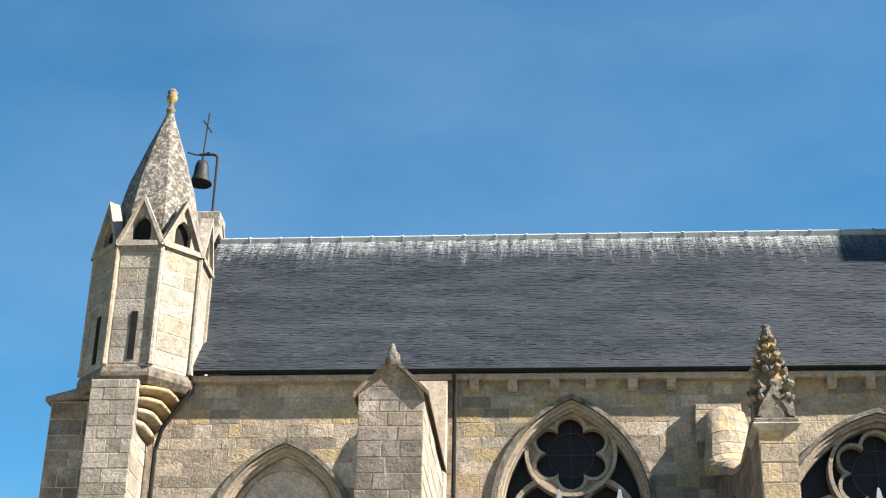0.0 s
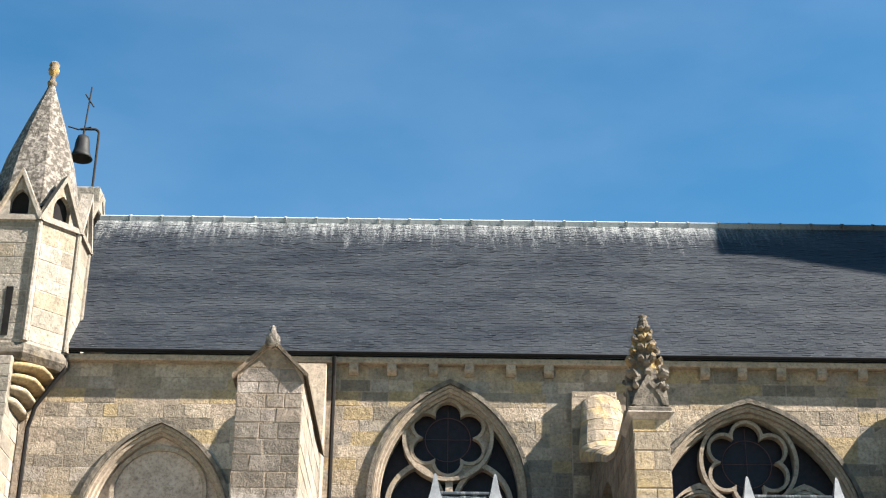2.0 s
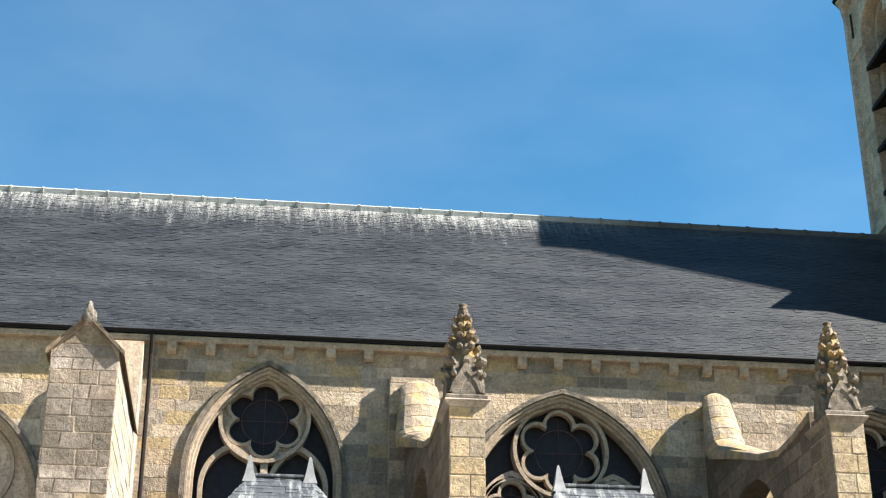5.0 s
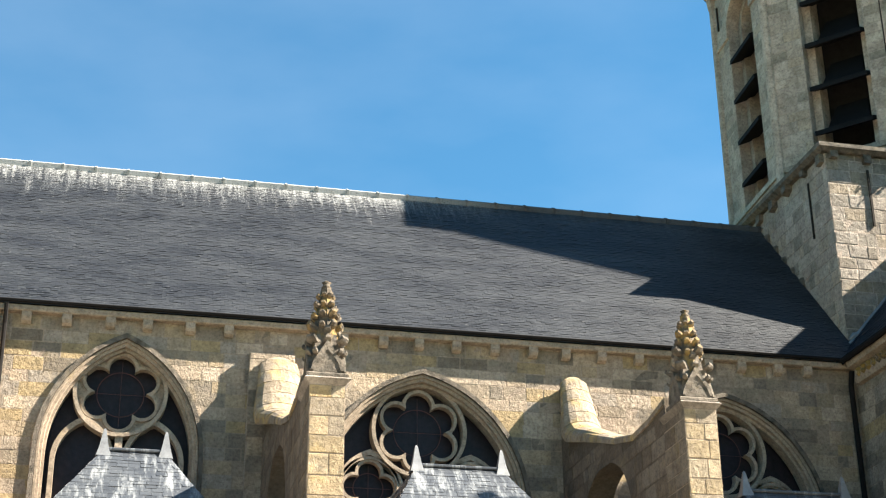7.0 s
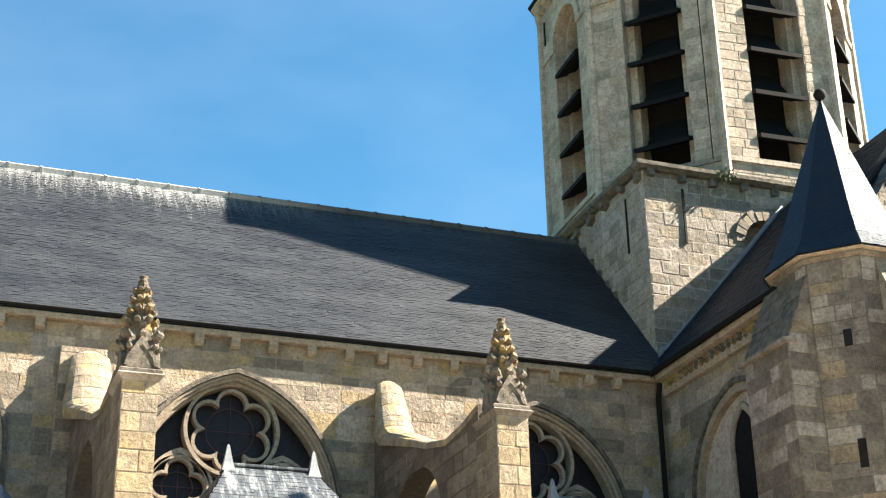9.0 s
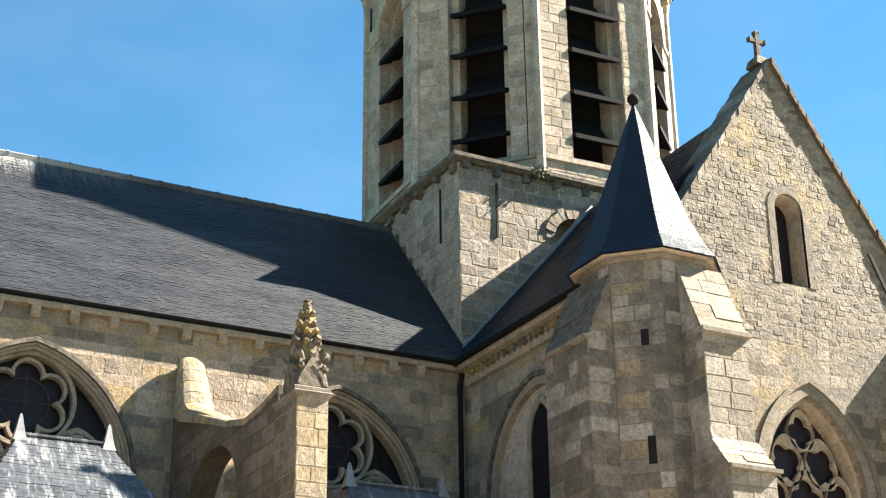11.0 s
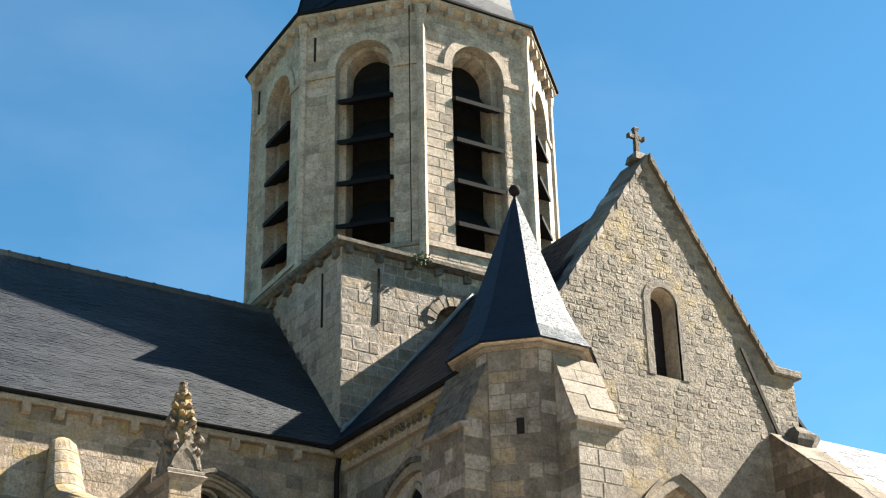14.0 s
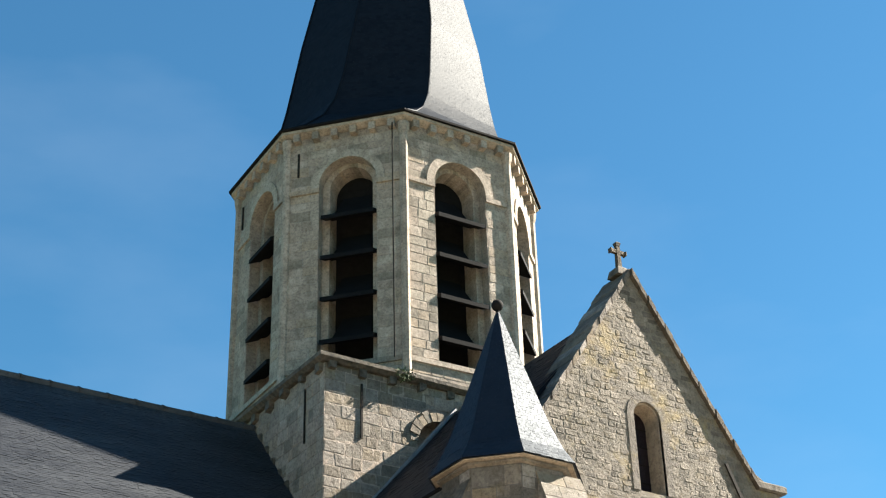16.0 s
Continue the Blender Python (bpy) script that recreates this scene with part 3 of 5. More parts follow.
def glass_pane(fr, parent, cx, a, spring, apex, vb, w=-0.5):
    part("glass", MB().prism(fr, arch(cx, a, spring, apex, vb), w - 0.03, w), GLASS, parent, "dark leaded glass")


def iron_ring(fr, parent, cx, cz, r, w=-0.4):
    pts = [fr.p(cx + r * math.cos(math.tau * i / 32), cz + r * math.sin(math.tau * i / 32), w) for i in range(33)]
    part("glazing_bar", MB().tube(pts, 0.010, 5), RUST, parent)
    for t in (0, math.pi / 2):
        part("glazing_bar", MB().tube([fr.p(cx + s * 1.0 * math.cos(t), cz + s * 1.0 * math.sin(t), w) for s in (-r * 1.5, r * 1.5)], 0.006, 5), RUST, parent)


def rose(fr, parent, cx, cz, R, solid, n=6, rot=math.pi / 2):
    part("rose_rim", MB().band(fr, circle(cx, cz, R), circle(cx, cz, R - 0.075), -0.46, -0.18, True), MOULD, parent, "round limestone rim")
    d, rho = R * 0.54, R * 0.28
    if solid:
        part("rose_foils", MB().band(fr, circle(cx, cz, R - 0.07), foil(cx, cz, n, d, rho + 0.05, R * 0.5, rot), -0.44, -0.30, True), MOULD, parent, "six-foiled limestone tracery")
    part("rose_cusps", MB().band(fr, foil(cx, cz, n, d, rho + 0.065, R * 0.52, rot), foil(cx, cz, n, d, rho, R * 0.47, rot), -0.43, -0.25, True), MOULD, parent, "six-foiled limestone ring")
    iron_ring(fr, parent, cx, cz, R * 0.5)


def sub_arch(fr, parent, cx, a, spring, apex, vb, q=True):
    part("lancet_arch", MB().band(fr, arch(cx, a, spring, apex, vb), arch(cx, a - 0.09, spring, apex - 0.11, vb), -0.46, -0.24), MOULD, parent)
    if q:
        cz, r = apex - a * 1.02, a * 0.82
        part("quatrefoil_rim", MB().band(fr, circle(cx, cz, r), circle(cx, cz, r - 0.06), -0.45, -0.24, True), MOULD, parent)
        part("quatrefoil", MB().band(fr, foil(cx, cz, 4, r * 0.47, r * 0.37 + 0.06, r * 0.4, math.pi / 2), foil(cx, cz, 4, r * 0.47, r * 0.37, r * 0.36, math.pi / 2), -0.43, -0.27, True), MOULD, parent, "four-foiled limestone tracery")
        iron_ring(fr, parent, cx, cz, r * 0.5)


def nave_window(name, cx, a, spring, apex, vb, rz, R, label):
    w = thing(name, (cx, 28, vb), label, "window", "nave windows", "structure")
    window_orders(S, w, cx, a, spring, apex, vb)
    glass_pane(S, w, cx, a + 0.09, spring, apex + 0.11, vb)
    rose(S, w, cx - 0.03, rz, R, a < 1.5)
    off, half, drop, crown = (1.0, 0.72, 1.4, 0.42) if a > 1.5 else (0.64, 0.58, 1.35, 0.5)
    for s in (-1, 1):
        sub_arch(S, w, cx + s * off, half, rz - drop, rz - crown, vb, a > 1.5)
    part("mullion", MB().box(cx - 0.07, cx + 0.07, 28.22, 28.46, vb, rz - R * 0.95, 0.03), MOULD, w)
    part("sill", MB().box(cx - a - 0.2, cx + a + 0.2, 27.9, 28.5, vb - 0.2, vb, 0.03), MOULD, w)
    return w


nave_window("window_1", 0.40, 1.26, 9.7, 11.66, 5.8, 10.92, 0.88, "pointed church window with a six-foiled rose and dark glass")
nave_window("window_2", 6.15, 1.84, 9.0, 11.34, 5.8, 10.50, 0.95, "wide pointed church window with rose, quatrefoils and dark glass")
nave_window("window_3", 12.46, 1.80, 9.0, 11.26, 5.8, 10.40, 0.95, "wide pointed church window with rose beside the transept")
blind = thing("window_4", (-5.1, 28, 5.8), "blind pointed window filled with grey render", "window", "", "structure")
window_orders(S, blind, -5.1, 1.20, 9.0, 10.80, 5.8)
part("infill", MB().prism(S, arch(-5.1, 1.29, 9.0, 10.91, 5.8), -0.4, -0.3), PLASTER, blind, "flat grey render infill")
part("inner_arch", MB().band(S, circle(-5.1, 9.75, 0.92), circle(-5.1, 9.75, 0.84), -0.32, -0.24, True), MOULD, blind)

# wall piers of the flyers; the western one has a steep sloping head
for x0, x1, top in ((2.72, 3.6, 11.75), (8.98, 9.42, 11.3)):
    pier = structure("wall_pier", MB().box(x0, x1, 27.86, 28.02, 0, top), NAVE_JOINT, "shallow limestone pier on the nave wall", "pier")
    lay(Fr((0, 27.86, 0), (1, 0, 0)), courses(x0, x1, 8.2, top, 0.3, 0.5, seed=int(x0 * 9)), pier, NAVE, 60, 0.016, 0.008)
pier = structure("wall_pier", MB().loops([[(x_, 28.02, 0), (x_, 27.2, 0), (x_, 27.2, 9.6), (x_, 27.66, 12.18), (x_, 28.02, 12.18)] for x_ in (-2.6, -1.98)]), MOULD, "limestone wall pier with a steep sloping head", "pier")
tagged(part("downpipe", MB().tube([(-1.84, 27.7, 12.35), (-1.84, 27.85, 12.0), (-1.84, 27.87, 9), (-1.84, 27.87, 0.1)], 0.042), GUTTER), "dark zinc downpipe on the nave wall", "downpipe")
tagged(part("downpipe", MB().tube([(15.3, 27.75, 12.2), (15.3, 27.85, 11.9), (15.3, 27.85, 0.1)], 0.06), GUTTER), "dark downpipe in the corner of nave and transept", "downpipe")
tagged(part("downpipe", MB().tube([(-7.0, 27.7, 12.3), (-7.05, 27.8, 12.0), (-7.5, 27.82, 11.3), (-7.62, 27.9, 10.9), (-7.62, 27.9, 0.1)], 0.045), GUTTER), "thin dark downpipe bending beside the turret", "downpipe")


# ---- buttresses with pinnacles and flyers ----
def side_frame(x):
    """The west face of a wall that runs away from the nave: u runs towards the camera (-y)."""
    return Fr((x, 0, 0), (0, -1, 0))


def crocket(q, an, size):
    """A curled leaf that stands out from q in the direction an and turns up at its tip."""
    o, u = Vector((math.cos(an), math.sin(an), 0)), Vector((-math.sin(an), math.cos(an), 0))
    rings = []
    for out, up, w, h in ((-0.3, -0.25, 0.32, 0.3), (0.35, -0.15, 0.52, 0.3), (0.8, 0.1, 0.62, 0.26), (1.15, 0.5, 0.42, 0.22), (1.05, 0.8, 0.16, 0.1)):
        c = Vector(q) + o * out * size + ZUP * up * size
        rings.append([c + u * a * w * size + (ZUP * 0.8 - o * 0.4) * b * h * size for a, b in ((-1, -1), (0, -1.3), (1, -1), (1, 1), (0, 0.6), (-1, 1))])
    return MB().loops(rings)


def pinnacle(cx, cy, z0, top):
    t = thing("pinnacle", (cx, cy, z0), "crocketed stone pinnacle covered in yellow lichen", "pinnacle", "buttress pinnacles")
    h = top - z0
    w = 0.27
    part("base", MB().box(cx - w - 0.05, cx + w + 0.05, cy - w - 0.05, cy + w + 0.05, z0, z0 + 0.09, 0.025), WEATHERED, t)
    part("shaft", MB().loops([[(cx + sx * q, cy + sy * q, z) for sx, sy in ((-1, -1), (1, -1), (1, 1), (-1, 1))] for q, z in ((w * 0.9, z0 + 0.09), (w * 0.86, z0 + 0.14), (w * 0.74, z0 + 0.45), (w * 0.55, z0 + 0.75))]), WEATHERED, t)
    for ax, ay in ((0, -1), (-1, 0), (1, 0), (0, 1)):
        f = Fr((cx + ax * w * 0.78, cy + ay * w * 0.78, 0), (-ay, ax, 0))
        part("gablet", MB().band(f, [(-w * 0.95, z0 + 0.12), (-w * 0.78, z0 + 0.27), (-w * 0.45, z0 + 0.42), (0, z0 + 0.62), (w * 0.45, z0 + 0.42), (w * 0.78, z0 + 0.27), (w * 0.95, z0 + 0.12)], [(-w * 0.76, z0 + 0.12), (-w * 0.6, z0 + 0.25), (-w * 0.32, z0 + 0.36), (0, z0 + 0.46), (w * 0.32, z0 + 0.36), (w * 0.6, z0 + 0.25), (w * 0.76, z0 + 0.12)], -0.06, 0.08), WEATHERED, t)
        part("gablet_panel", MB().prism(f, [(-w * 0.8, z0 + 0.1), (w * 0.8, z0 + 0.1), (w * 0.62, z0 + 0.26), (w * 0.34, z0 + 0.38), (0, z0 + 0.49), (-w * 0.34, z0 + 0.38), (-w * 0.62, z0 + 0.26)], -0.12, 0.068), WEATHERED, t)
        an = math.atan2(ay, ax)
        part("crocket", crocket(f.p(0, z0 + 0.62, 0.0), an, 0.085), WEATHERED, t)
        part("crocket", crocket(f.p(0, z0 + 0.8, -0.08), an, 0.09), WEATHERED, t)
        for s in (-1, 1):
            part("crocket", crocket(f.p(s * w * 0.6, z0 + 0.42, 0.03), an + s * 0.6, 0.07), WEATHERED, t)
            part("crocket", crocket(f.p(s * w * 0.85, z0 + 0.62, -0.04), an + s * 0.75, 0.088), WEATHERED, t)
    part("spirelet", MB().lathe((cx, cy, 0), [(w * 0.82, z0 + 0.38), (w * 0.62, z0 + h * 0.6), (0.085, top - 0.16), (0.05, top - 0.06)], 8), LICHEN, t)
    for k in range(4):
        z = z0 + 0.88 + k * (h - 1.0) / 4
        rr = w * 0.6 * (1 - k / 5.2)
        for jx in range(8):
            an = math.tau * (jx + 0.5) / 8
            big = 1.0 if jx % 2 == 0 else 0.75
            q = (cx + rr * math.cos(an), cy + rr * math.sin(an), z + rng.uniform(-0.02, 0.02))
            part("crocket", crocket(q, an, (0.112 - 0.012 * k) * big * rng.uniform(0.85, 1.15)), LICHEN, t)
    part("finial", MB().lathe((cx, cy, 0), [(0.03, top - 0.16), (0.085, top - 0.12), (0.05, top - 0.08), (0.05, top - 0.06), (0.075, top - 0.03), (0.02, top)], 8), LICHEN, t, "", True)


def flyer_buttress(cx, zc, swell=0.0):
    """A pier with its flyer: the top dips and then sweeps up to the nave wall."""
    hw = 0.27
    b = thing("flying_buttress", (cx, 21.6, 0), "weathered limestone pier with flying arch to the nave wall", "buttress", "nave buttresses")
    part("pier", MB().box(cx - hw, cx + hw, 21.6, 22.5, 0, zc), NAVE_JOINT, b)
    fw = Fr((cx - 0.25, 0, 0), (0, -1, 0))
    top = [(-22.45, 9.5), (-23.2, 9.38), (-24.0, 9.34), (-24.9, 9.54), (-25.8, 9.84), (-26.6, 10.1), (-27.2, 10.28), (-27.45, 10.46), (-27.56, 10.72), (-27.65, 11.0), (-27.74, 11.28), (-27.84, 11.55)]
    hole = arch(-25.6, 1.4, 7.9, 9.2, 3.5)
    poly = list(reversed(top)) + [(-22.4, 0.0), (-24.2, 0.0), (-24.2, 3.5)] + list(reversed(hole[1:-1])) + [(-27.0, 3.5), (-27.0, 0.0), (-28.0, 0.0), (-28.0, 11.45)]
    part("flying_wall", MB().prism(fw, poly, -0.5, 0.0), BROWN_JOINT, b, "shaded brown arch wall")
    rings = []
    for u, v in top:
        y = -u
        k = max(0.0, min(1.0, (y - 25.5) / 1.6)) * min(1.0, max(0.2, (28.0 - y) / 0.5))
        rr = 0.28 + (0.12 + swell) * max(0.0, min(1.0, (y - 26.4) / 0.9)) - 0.12 * max(0.0, (v - 10.5) / 1.05)
        rings.append([(cx + rr * math.cos(t), y - 0.24 * k * math.sin(t), v - 0.03 + (0.08 + 0.06 * k) * math.sin(t)) for t in (math.pi * j / 8 for j in range(9))] + [(cx - rr, y + 0.12 * k, v - 0.12), (cx + rr, y + 0.12 * k, v - 0.12)])
    for q0, q1 in zip(rings, rings[1:]):
        mid_ = sum((Vector(p_) for p_ in q1), Vector()) / len(q1)
        c0 = [Vector(p_).lerp(Vector(r_), 0.02) for p_, r_ in zip(q0, q1)]
        c1 = [Vector(p_).lerp(mid_, rng.uniform(0.0, 0.05)) for p_ in q1]
        part("coping_stone", MB().loops([c0, c1]), COPING, b, "rounded pale coping stone with lichen")
    e0, e1 = rings[-1], [Vector(p_).lerp(Vector((cx, 27.95, 11.62)), 0.45) + Vector((0, 0, 0.07)) for p_ in rings[-1]]
    part("coping_stone", MB().loops([e0, e1]), COPING, b, "rounded pale coping stone with lichen")
    # West face of the flyer: BROWN holds its shade along with the weathering.
    for face, seed in ((fw, 5),):
        st = [s for s in courses(-27.9, -22.5, 6.5, 10.3, 0.3, 0.42, [(-25.6, 1.4, 7.9, 9.2, 3.5)], 0.02, seed=seed) if s[5] < 9.36 + max(0.0, (-24.9 - s[0]) * 0.33)]
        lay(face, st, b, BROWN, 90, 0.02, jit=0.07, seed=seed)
    lay(Fr((0, 21.6, 0), (1, 0, 0)), courses(cx - hw, cx + hw, 5.0, zc - 0.12, 0.28, 0.35, seed=int(cx * 7)), b, OCHRE, 60, 0.014, 0.009, jit=0.05)
    # The pier's west side is coloured darker than its sunlit ochre front.
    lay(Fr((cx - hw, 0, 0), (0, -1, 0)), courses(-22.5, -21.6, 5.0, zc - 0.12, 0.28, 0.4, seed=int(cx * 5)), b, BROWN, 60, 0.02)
    part("cap", MB().loops([[(cx - q, 21.6 - e, z), (cx + q, 21.6 - e, z), (cx + q, 22.5, z), (cx - q, 22.5, z)] for q, e, z in ((hw, 0.0, zc - 0.12), (hw + 0.08, 0.08, zc - 0.03), (hw + 0.05, 0.05, zc))]), GREYED, b)
    pinnacle(cx, 21.92, zc, zc + 1.68)


flyer_buttress(3.29, 9.18, 0.09)
flyer_buttress(9.20, 9.17)

ba = thing("gabled_buttress", (-2.33, 21.4, 0), "tall limestone buttress with a gabled stone cap", "buttress", "nave buttresses")
part("body", MB().prism(Fr((0, 21.4, 0), (1, 0, 0)), [(-2.82, 0), (-1.85, 0), (-1.85, 9.62), (-2.33, 10.1), (-2.82, 9.62)], -3.75, 0), NAVE_JOINT, ba)
part("rear_wall", MB().box(-2.80, -1.87, 25.15, 27.95, 0, 8.75), PALE, ba)
bf = Fr((0, 21.4, 0), (1, 0, 0))
lay(bf, courses(-2.82, -1.85, 5.5, 10.0, 0.22, 0.36, left=lambda v: -2.82 if v < 9.6 else -2.33 - (10.08 - v) * 0.97, right=lambda v: -1.85 if v < 9.6 else -2.33 + (10.08 - v) * 0.97, seed=8), ba, GREYED, 80, 0.014, 0.01, jit=0.05)
lay(Fr((-1.85, 0, 0), (0, 1, 0)), courses(21.4, 25.1, 5.5, 9.55, 0.31, 0.55, seed=9), ba, PALE, 120, 0.02)
for s in (-1, 1):
    e = -2.33 + s * 0.56
    part("coping", MB().hexa([(e, 21.33, 9.54), (-2.33, 21.33, 10.11), (-2.33, 21.33, 10.18), (e, 21.33, 9.61)], [(e, 25.2, 9.54), (-2.33, 25.2, 10.11), (-2.33, 25.2, 10.18), (e, 25.2, 9.61)]), BURNT, ba, "weathered brown coping slab")
part("apex_stone", MB().lathe((-2.33, 21.36, 0), [(0.02, 10.02), (0.12, 10.06), (0.11, 10.2), (0.05, 10.27), (0.04, 10.34), (0.01, 10.38)], 7), SPECKLED, ba, "", True)


def octagon(cx, cy, R, z, turn=0.0, n=8):
    """Corners of an octagon whose faces look along the axes."""
    return [(cx + R * math.cos(radians(22.5 + turn + 45 * j)), cy + R * math.sin(radians(22.5 + turn + 45 * j)), z) for j in range(n)]


def oct_frame(cx, cy, R, j, turn=0.0):
    """The frame of face j (0 looks to +45 degrees, 5 to the south, 4 to the southwest), u centred, and its half width."""
    a, b = (Vector(octagon(cx, cy, R, 0, turn)[k % 8]) for k in (j, j + 1))
    mid = (a + b) / 2
    return Fr(mid, b - a), (b - a).length / 2


# ---- west gable, bell turret, bell ----
gw = structure("wall_west_gable", MB().prism(Fr((-8.3, 0, 0), (0, 1, 0)), [(27.7, 0), (36.4, 0), (36.4, 12.6), (32.06, 17.75), (27.7, 12.7)], -0.5, 0.0), TOWER_JOINT, "limestone west gable wall of the nave", "wall")
for s in (-1, 1):
    e = 32.06 + s * 4.5
    part("coping", MB().hexa([(-8.4, e, 12.62), (-7.7, e, 12.62), (-7.7, 32.06, 17.85), (-8.4, 32.06, 17.85)], [(-8.4, e, 12.85), (-7.7, e, 12.85), (-7.7, 32.06, 18.02), (-8.4, 32.06, 18.02)]), PALE, gw)
part("apex_block", MB().box(-8.45, -7.73, 31.75, 32.4, 17.5, 18.07, 0.03), PALE, gw, "pale apex block")

TX, TY, TR = -8.12, 28.15, 1.17
tu = thing("bell_turret", (TX, TY, 0), "octagonal limestone stair turret with gablets and stone spire", "turret")
part("body", MB().loops([octagon(TX, TY, TR, z) for z in (12.1, 14.95)]), TOWER_JOINT, tu)
# Solid core whose near-black colour replaces the lantern's inner shade.
part("lantern_core", MB().loops([octagon(TX, TY, TR - 0.22, z) for z in (14.9, 15.3)]), DARK, tu, "near-black core painted as the shade inside the lantern")
part("base_slab", MB().loops([octagon(TX, TY, q, z) for q, z in ((TR - 0.06, 11.98), (TR + 0.05, 12.1), (TR + 0.06, 12.18), (TR + 0.02, 12.30))]), WEATHERED, tu)
part("spire", MB().loops([octagon(TX, TY, q, z) for q, z in ((0.86, 15.0), (0.93, 15.6), (0.70, 16.7), (0.38, 17.7), (0.11, 18.45), (0.07, 18.6))]), SPECKLED, tu, "rough speckled grey stone spire")
part("finial", MB().lathe((TX, TY, 0), [(0.065, 18.5), (0.09, 18.6), (0.105, 18.66), (0.06, 18.72), (0.055, 18.82), (0.10, 18.88), (0.125, 18.98), (0.09, 19.03), (0.115, 19.1), (0.07, 19.17), (0.02, 19.19)], 10), LICHEN, tu, "yellow lichened bud finial", True)
for j in range(8):
    f, hw = oct_frame(TX, TY, TR, j)
    lay(f, courses(-hw + 0.07, hw - 0.07, 12.36, 14.85, 0.33, 0.45, seed=30 + j), tu, PALE, 40, 0.015, jit=0.03)
    c = f.p(-hw, 0, 0)
    part("corner_shaft", MB().lathe(c, [(0.075, 12.34), (0.06, 12.5), (0.06, 14.9), (0.08, 15.0)], 8), PALE, tu)
    part("string_course", MB().prism(f, [(-hw - 0.03, 14.86), (hw + 0.03, 14.86), (hw + 0.03, 14.97), (-hw - 0.03, 14.97)], -0.05, 0.07), PALE, tu)
    part("gablet", wall_body(MB(), f, -hw, hw, 14.97, lambda u: max(14.99, 15.95 - 1.95 * abs(u)), [(0.0, 0.185, 15.25, 15.56, 15.02)], 0.12), PALE, tu)
    # Near-black panel behind the hole, shade given as colour.
    part("gablet_opening", MB().prism(f, arch(0, 0.2, 15.25, 15.6, 14.98, 8), -0.15, -0.125), DARK, tu, "near-black panel painted as the shade in a pointed opening")
    for s in (-1, 1):
        part("gablet_coping", MB().prism(f, [(s * 0.52, 14.86), (s * 0.44, 14.86), (0, 15.86), (0, 16.02)], -0.16, 0.08), PALE, tu)
    if j in (4, 5):
        # The slit is a proud plate; its shade is only near-black colour.
        part("slit", MB().prism(f, [(-0.01, 12.45), (0.12, 12.45), (0.12, 13.45), (-0.01, 13.45)], -0.05, 0.022), DARK, tu, "near-black plate painted as the shade in a narrow slit")
tb = thing("turret_buttress", (-8.3, 27.2, 0), "square limestone buttress below the bell turret", "buttress")
part("body", MB().box(-8.72, -7.82, 26.95, 28.6, 0, 12.0), TOWER_JOINT, tb)
lay(Fr((0, 26.95, 0), (1, 0, 0)), courses(-8.72, -7.82, 7.5, 11.98, 0.25, 0.38, seed=51), tb, PALE, 60, 0.02)
lay(Fr((-7.82, 0, 0), (0, 1, 0)), courses(26.95, 28.0, 7.5, 11.98, 0.33, 0.5, seed=52), tb, PALE, 60, 0.02)
for k in range(4):
    z, d = 11.85 - k * 0.23, 0.66 - k * 0.15
    roll = [[(-7.86 + d * q * math.cos(t), y, z + 0.115 * q * math.sin(t)) for t in (math.pi * (j / 8 - 0.5) for j in range(9))] for y, q in ((27.06, 0.35), (27.12, 0.75), (27.25, 0.95), (27.5, 1.0), (28.0, 1.0))]
    part("corbel_roll", MB().loops(roll), OCHRE, tb, "rounded ochre corbel stone", True)
wb = thing("west_buttress", (-9.3, 28.4, 0), "grey limestone buttress with a sloping slab top", "buttress")
part("body", MB().box(-9.78, -8.7, 27.9, 29.2, 0, 11.9), TOWER_JOINT, wb)
part("cap", MB().hexa([(-9.88, 27.8, 11.88), (-8.7, 27.8, 12.0), (-8.7, 29.3, 12.0), (-9.88, 29.3, 11.88)], [(-9.88, 27.8, 11.97), (-8.7, 27.8, 12.3), (-8.7, 29.3, 12.3), (-9.88, 29.3, 11.97)]), GREYED, wb)
lay(Fr((0, 27.9, 0), (1, 0, 0)), courses(-9.78, -8.72, 7.5, 11.88, 0.33, 0.5, seed=53), wb, GREYED, 60, 0.02)

bx, by = -8.0, 32.1
bell = thing("bell", (bx, by, 18.07), "dark bronze bell on a bent iron bracket with cross", "bell")
arc = [(bx - 0.12 + 0.12 * math.cos(t), by, 19.66 + 0.12 * math.sin(t)) for t in (math.pi / 2 * i / 6 for i in range(7))]
part("bracket", MB().tube([(bx, by, 18.05), (bx, by, 19.0)] + arc + [(bx - 0.45, by, 19.78)], 0.032), IRON, bell)
part("bell_body", MB().lathe((bx - 0.36, by, 0), [(0.03, 19.6), (0.13, 19.57), (0.165, 19.45), (0.185, 19.22), (0.225, 19.08), (0.28, 18.98), (0.26, 18.97), (0.14, 19.2)], 18), BRONZE, bell, "", True)
part("yoke", MB().tube([(bx - 0.36, by, 19.5), (bx - 0.36, by, 19.8)], 0.03), IRON, bell)
part("cross_rod", MB().tube([(bx - 0.36, by, 19.75), (bx - 0.3, by, 20.95)], 0.02), IRON, bell)
part("cross_arm", MB().tube([(bx - 0.43, by, 20.75), (bx - 0.2, by, 20.4)], 0.018), IRON, bell)
part("cross_foot", MB().tube([(bx - 0.75, by, 19.85), (bx - 0.5, by, 19.77), (bx - 0.2, by, 19.84)], 0.018), IRON, bell)

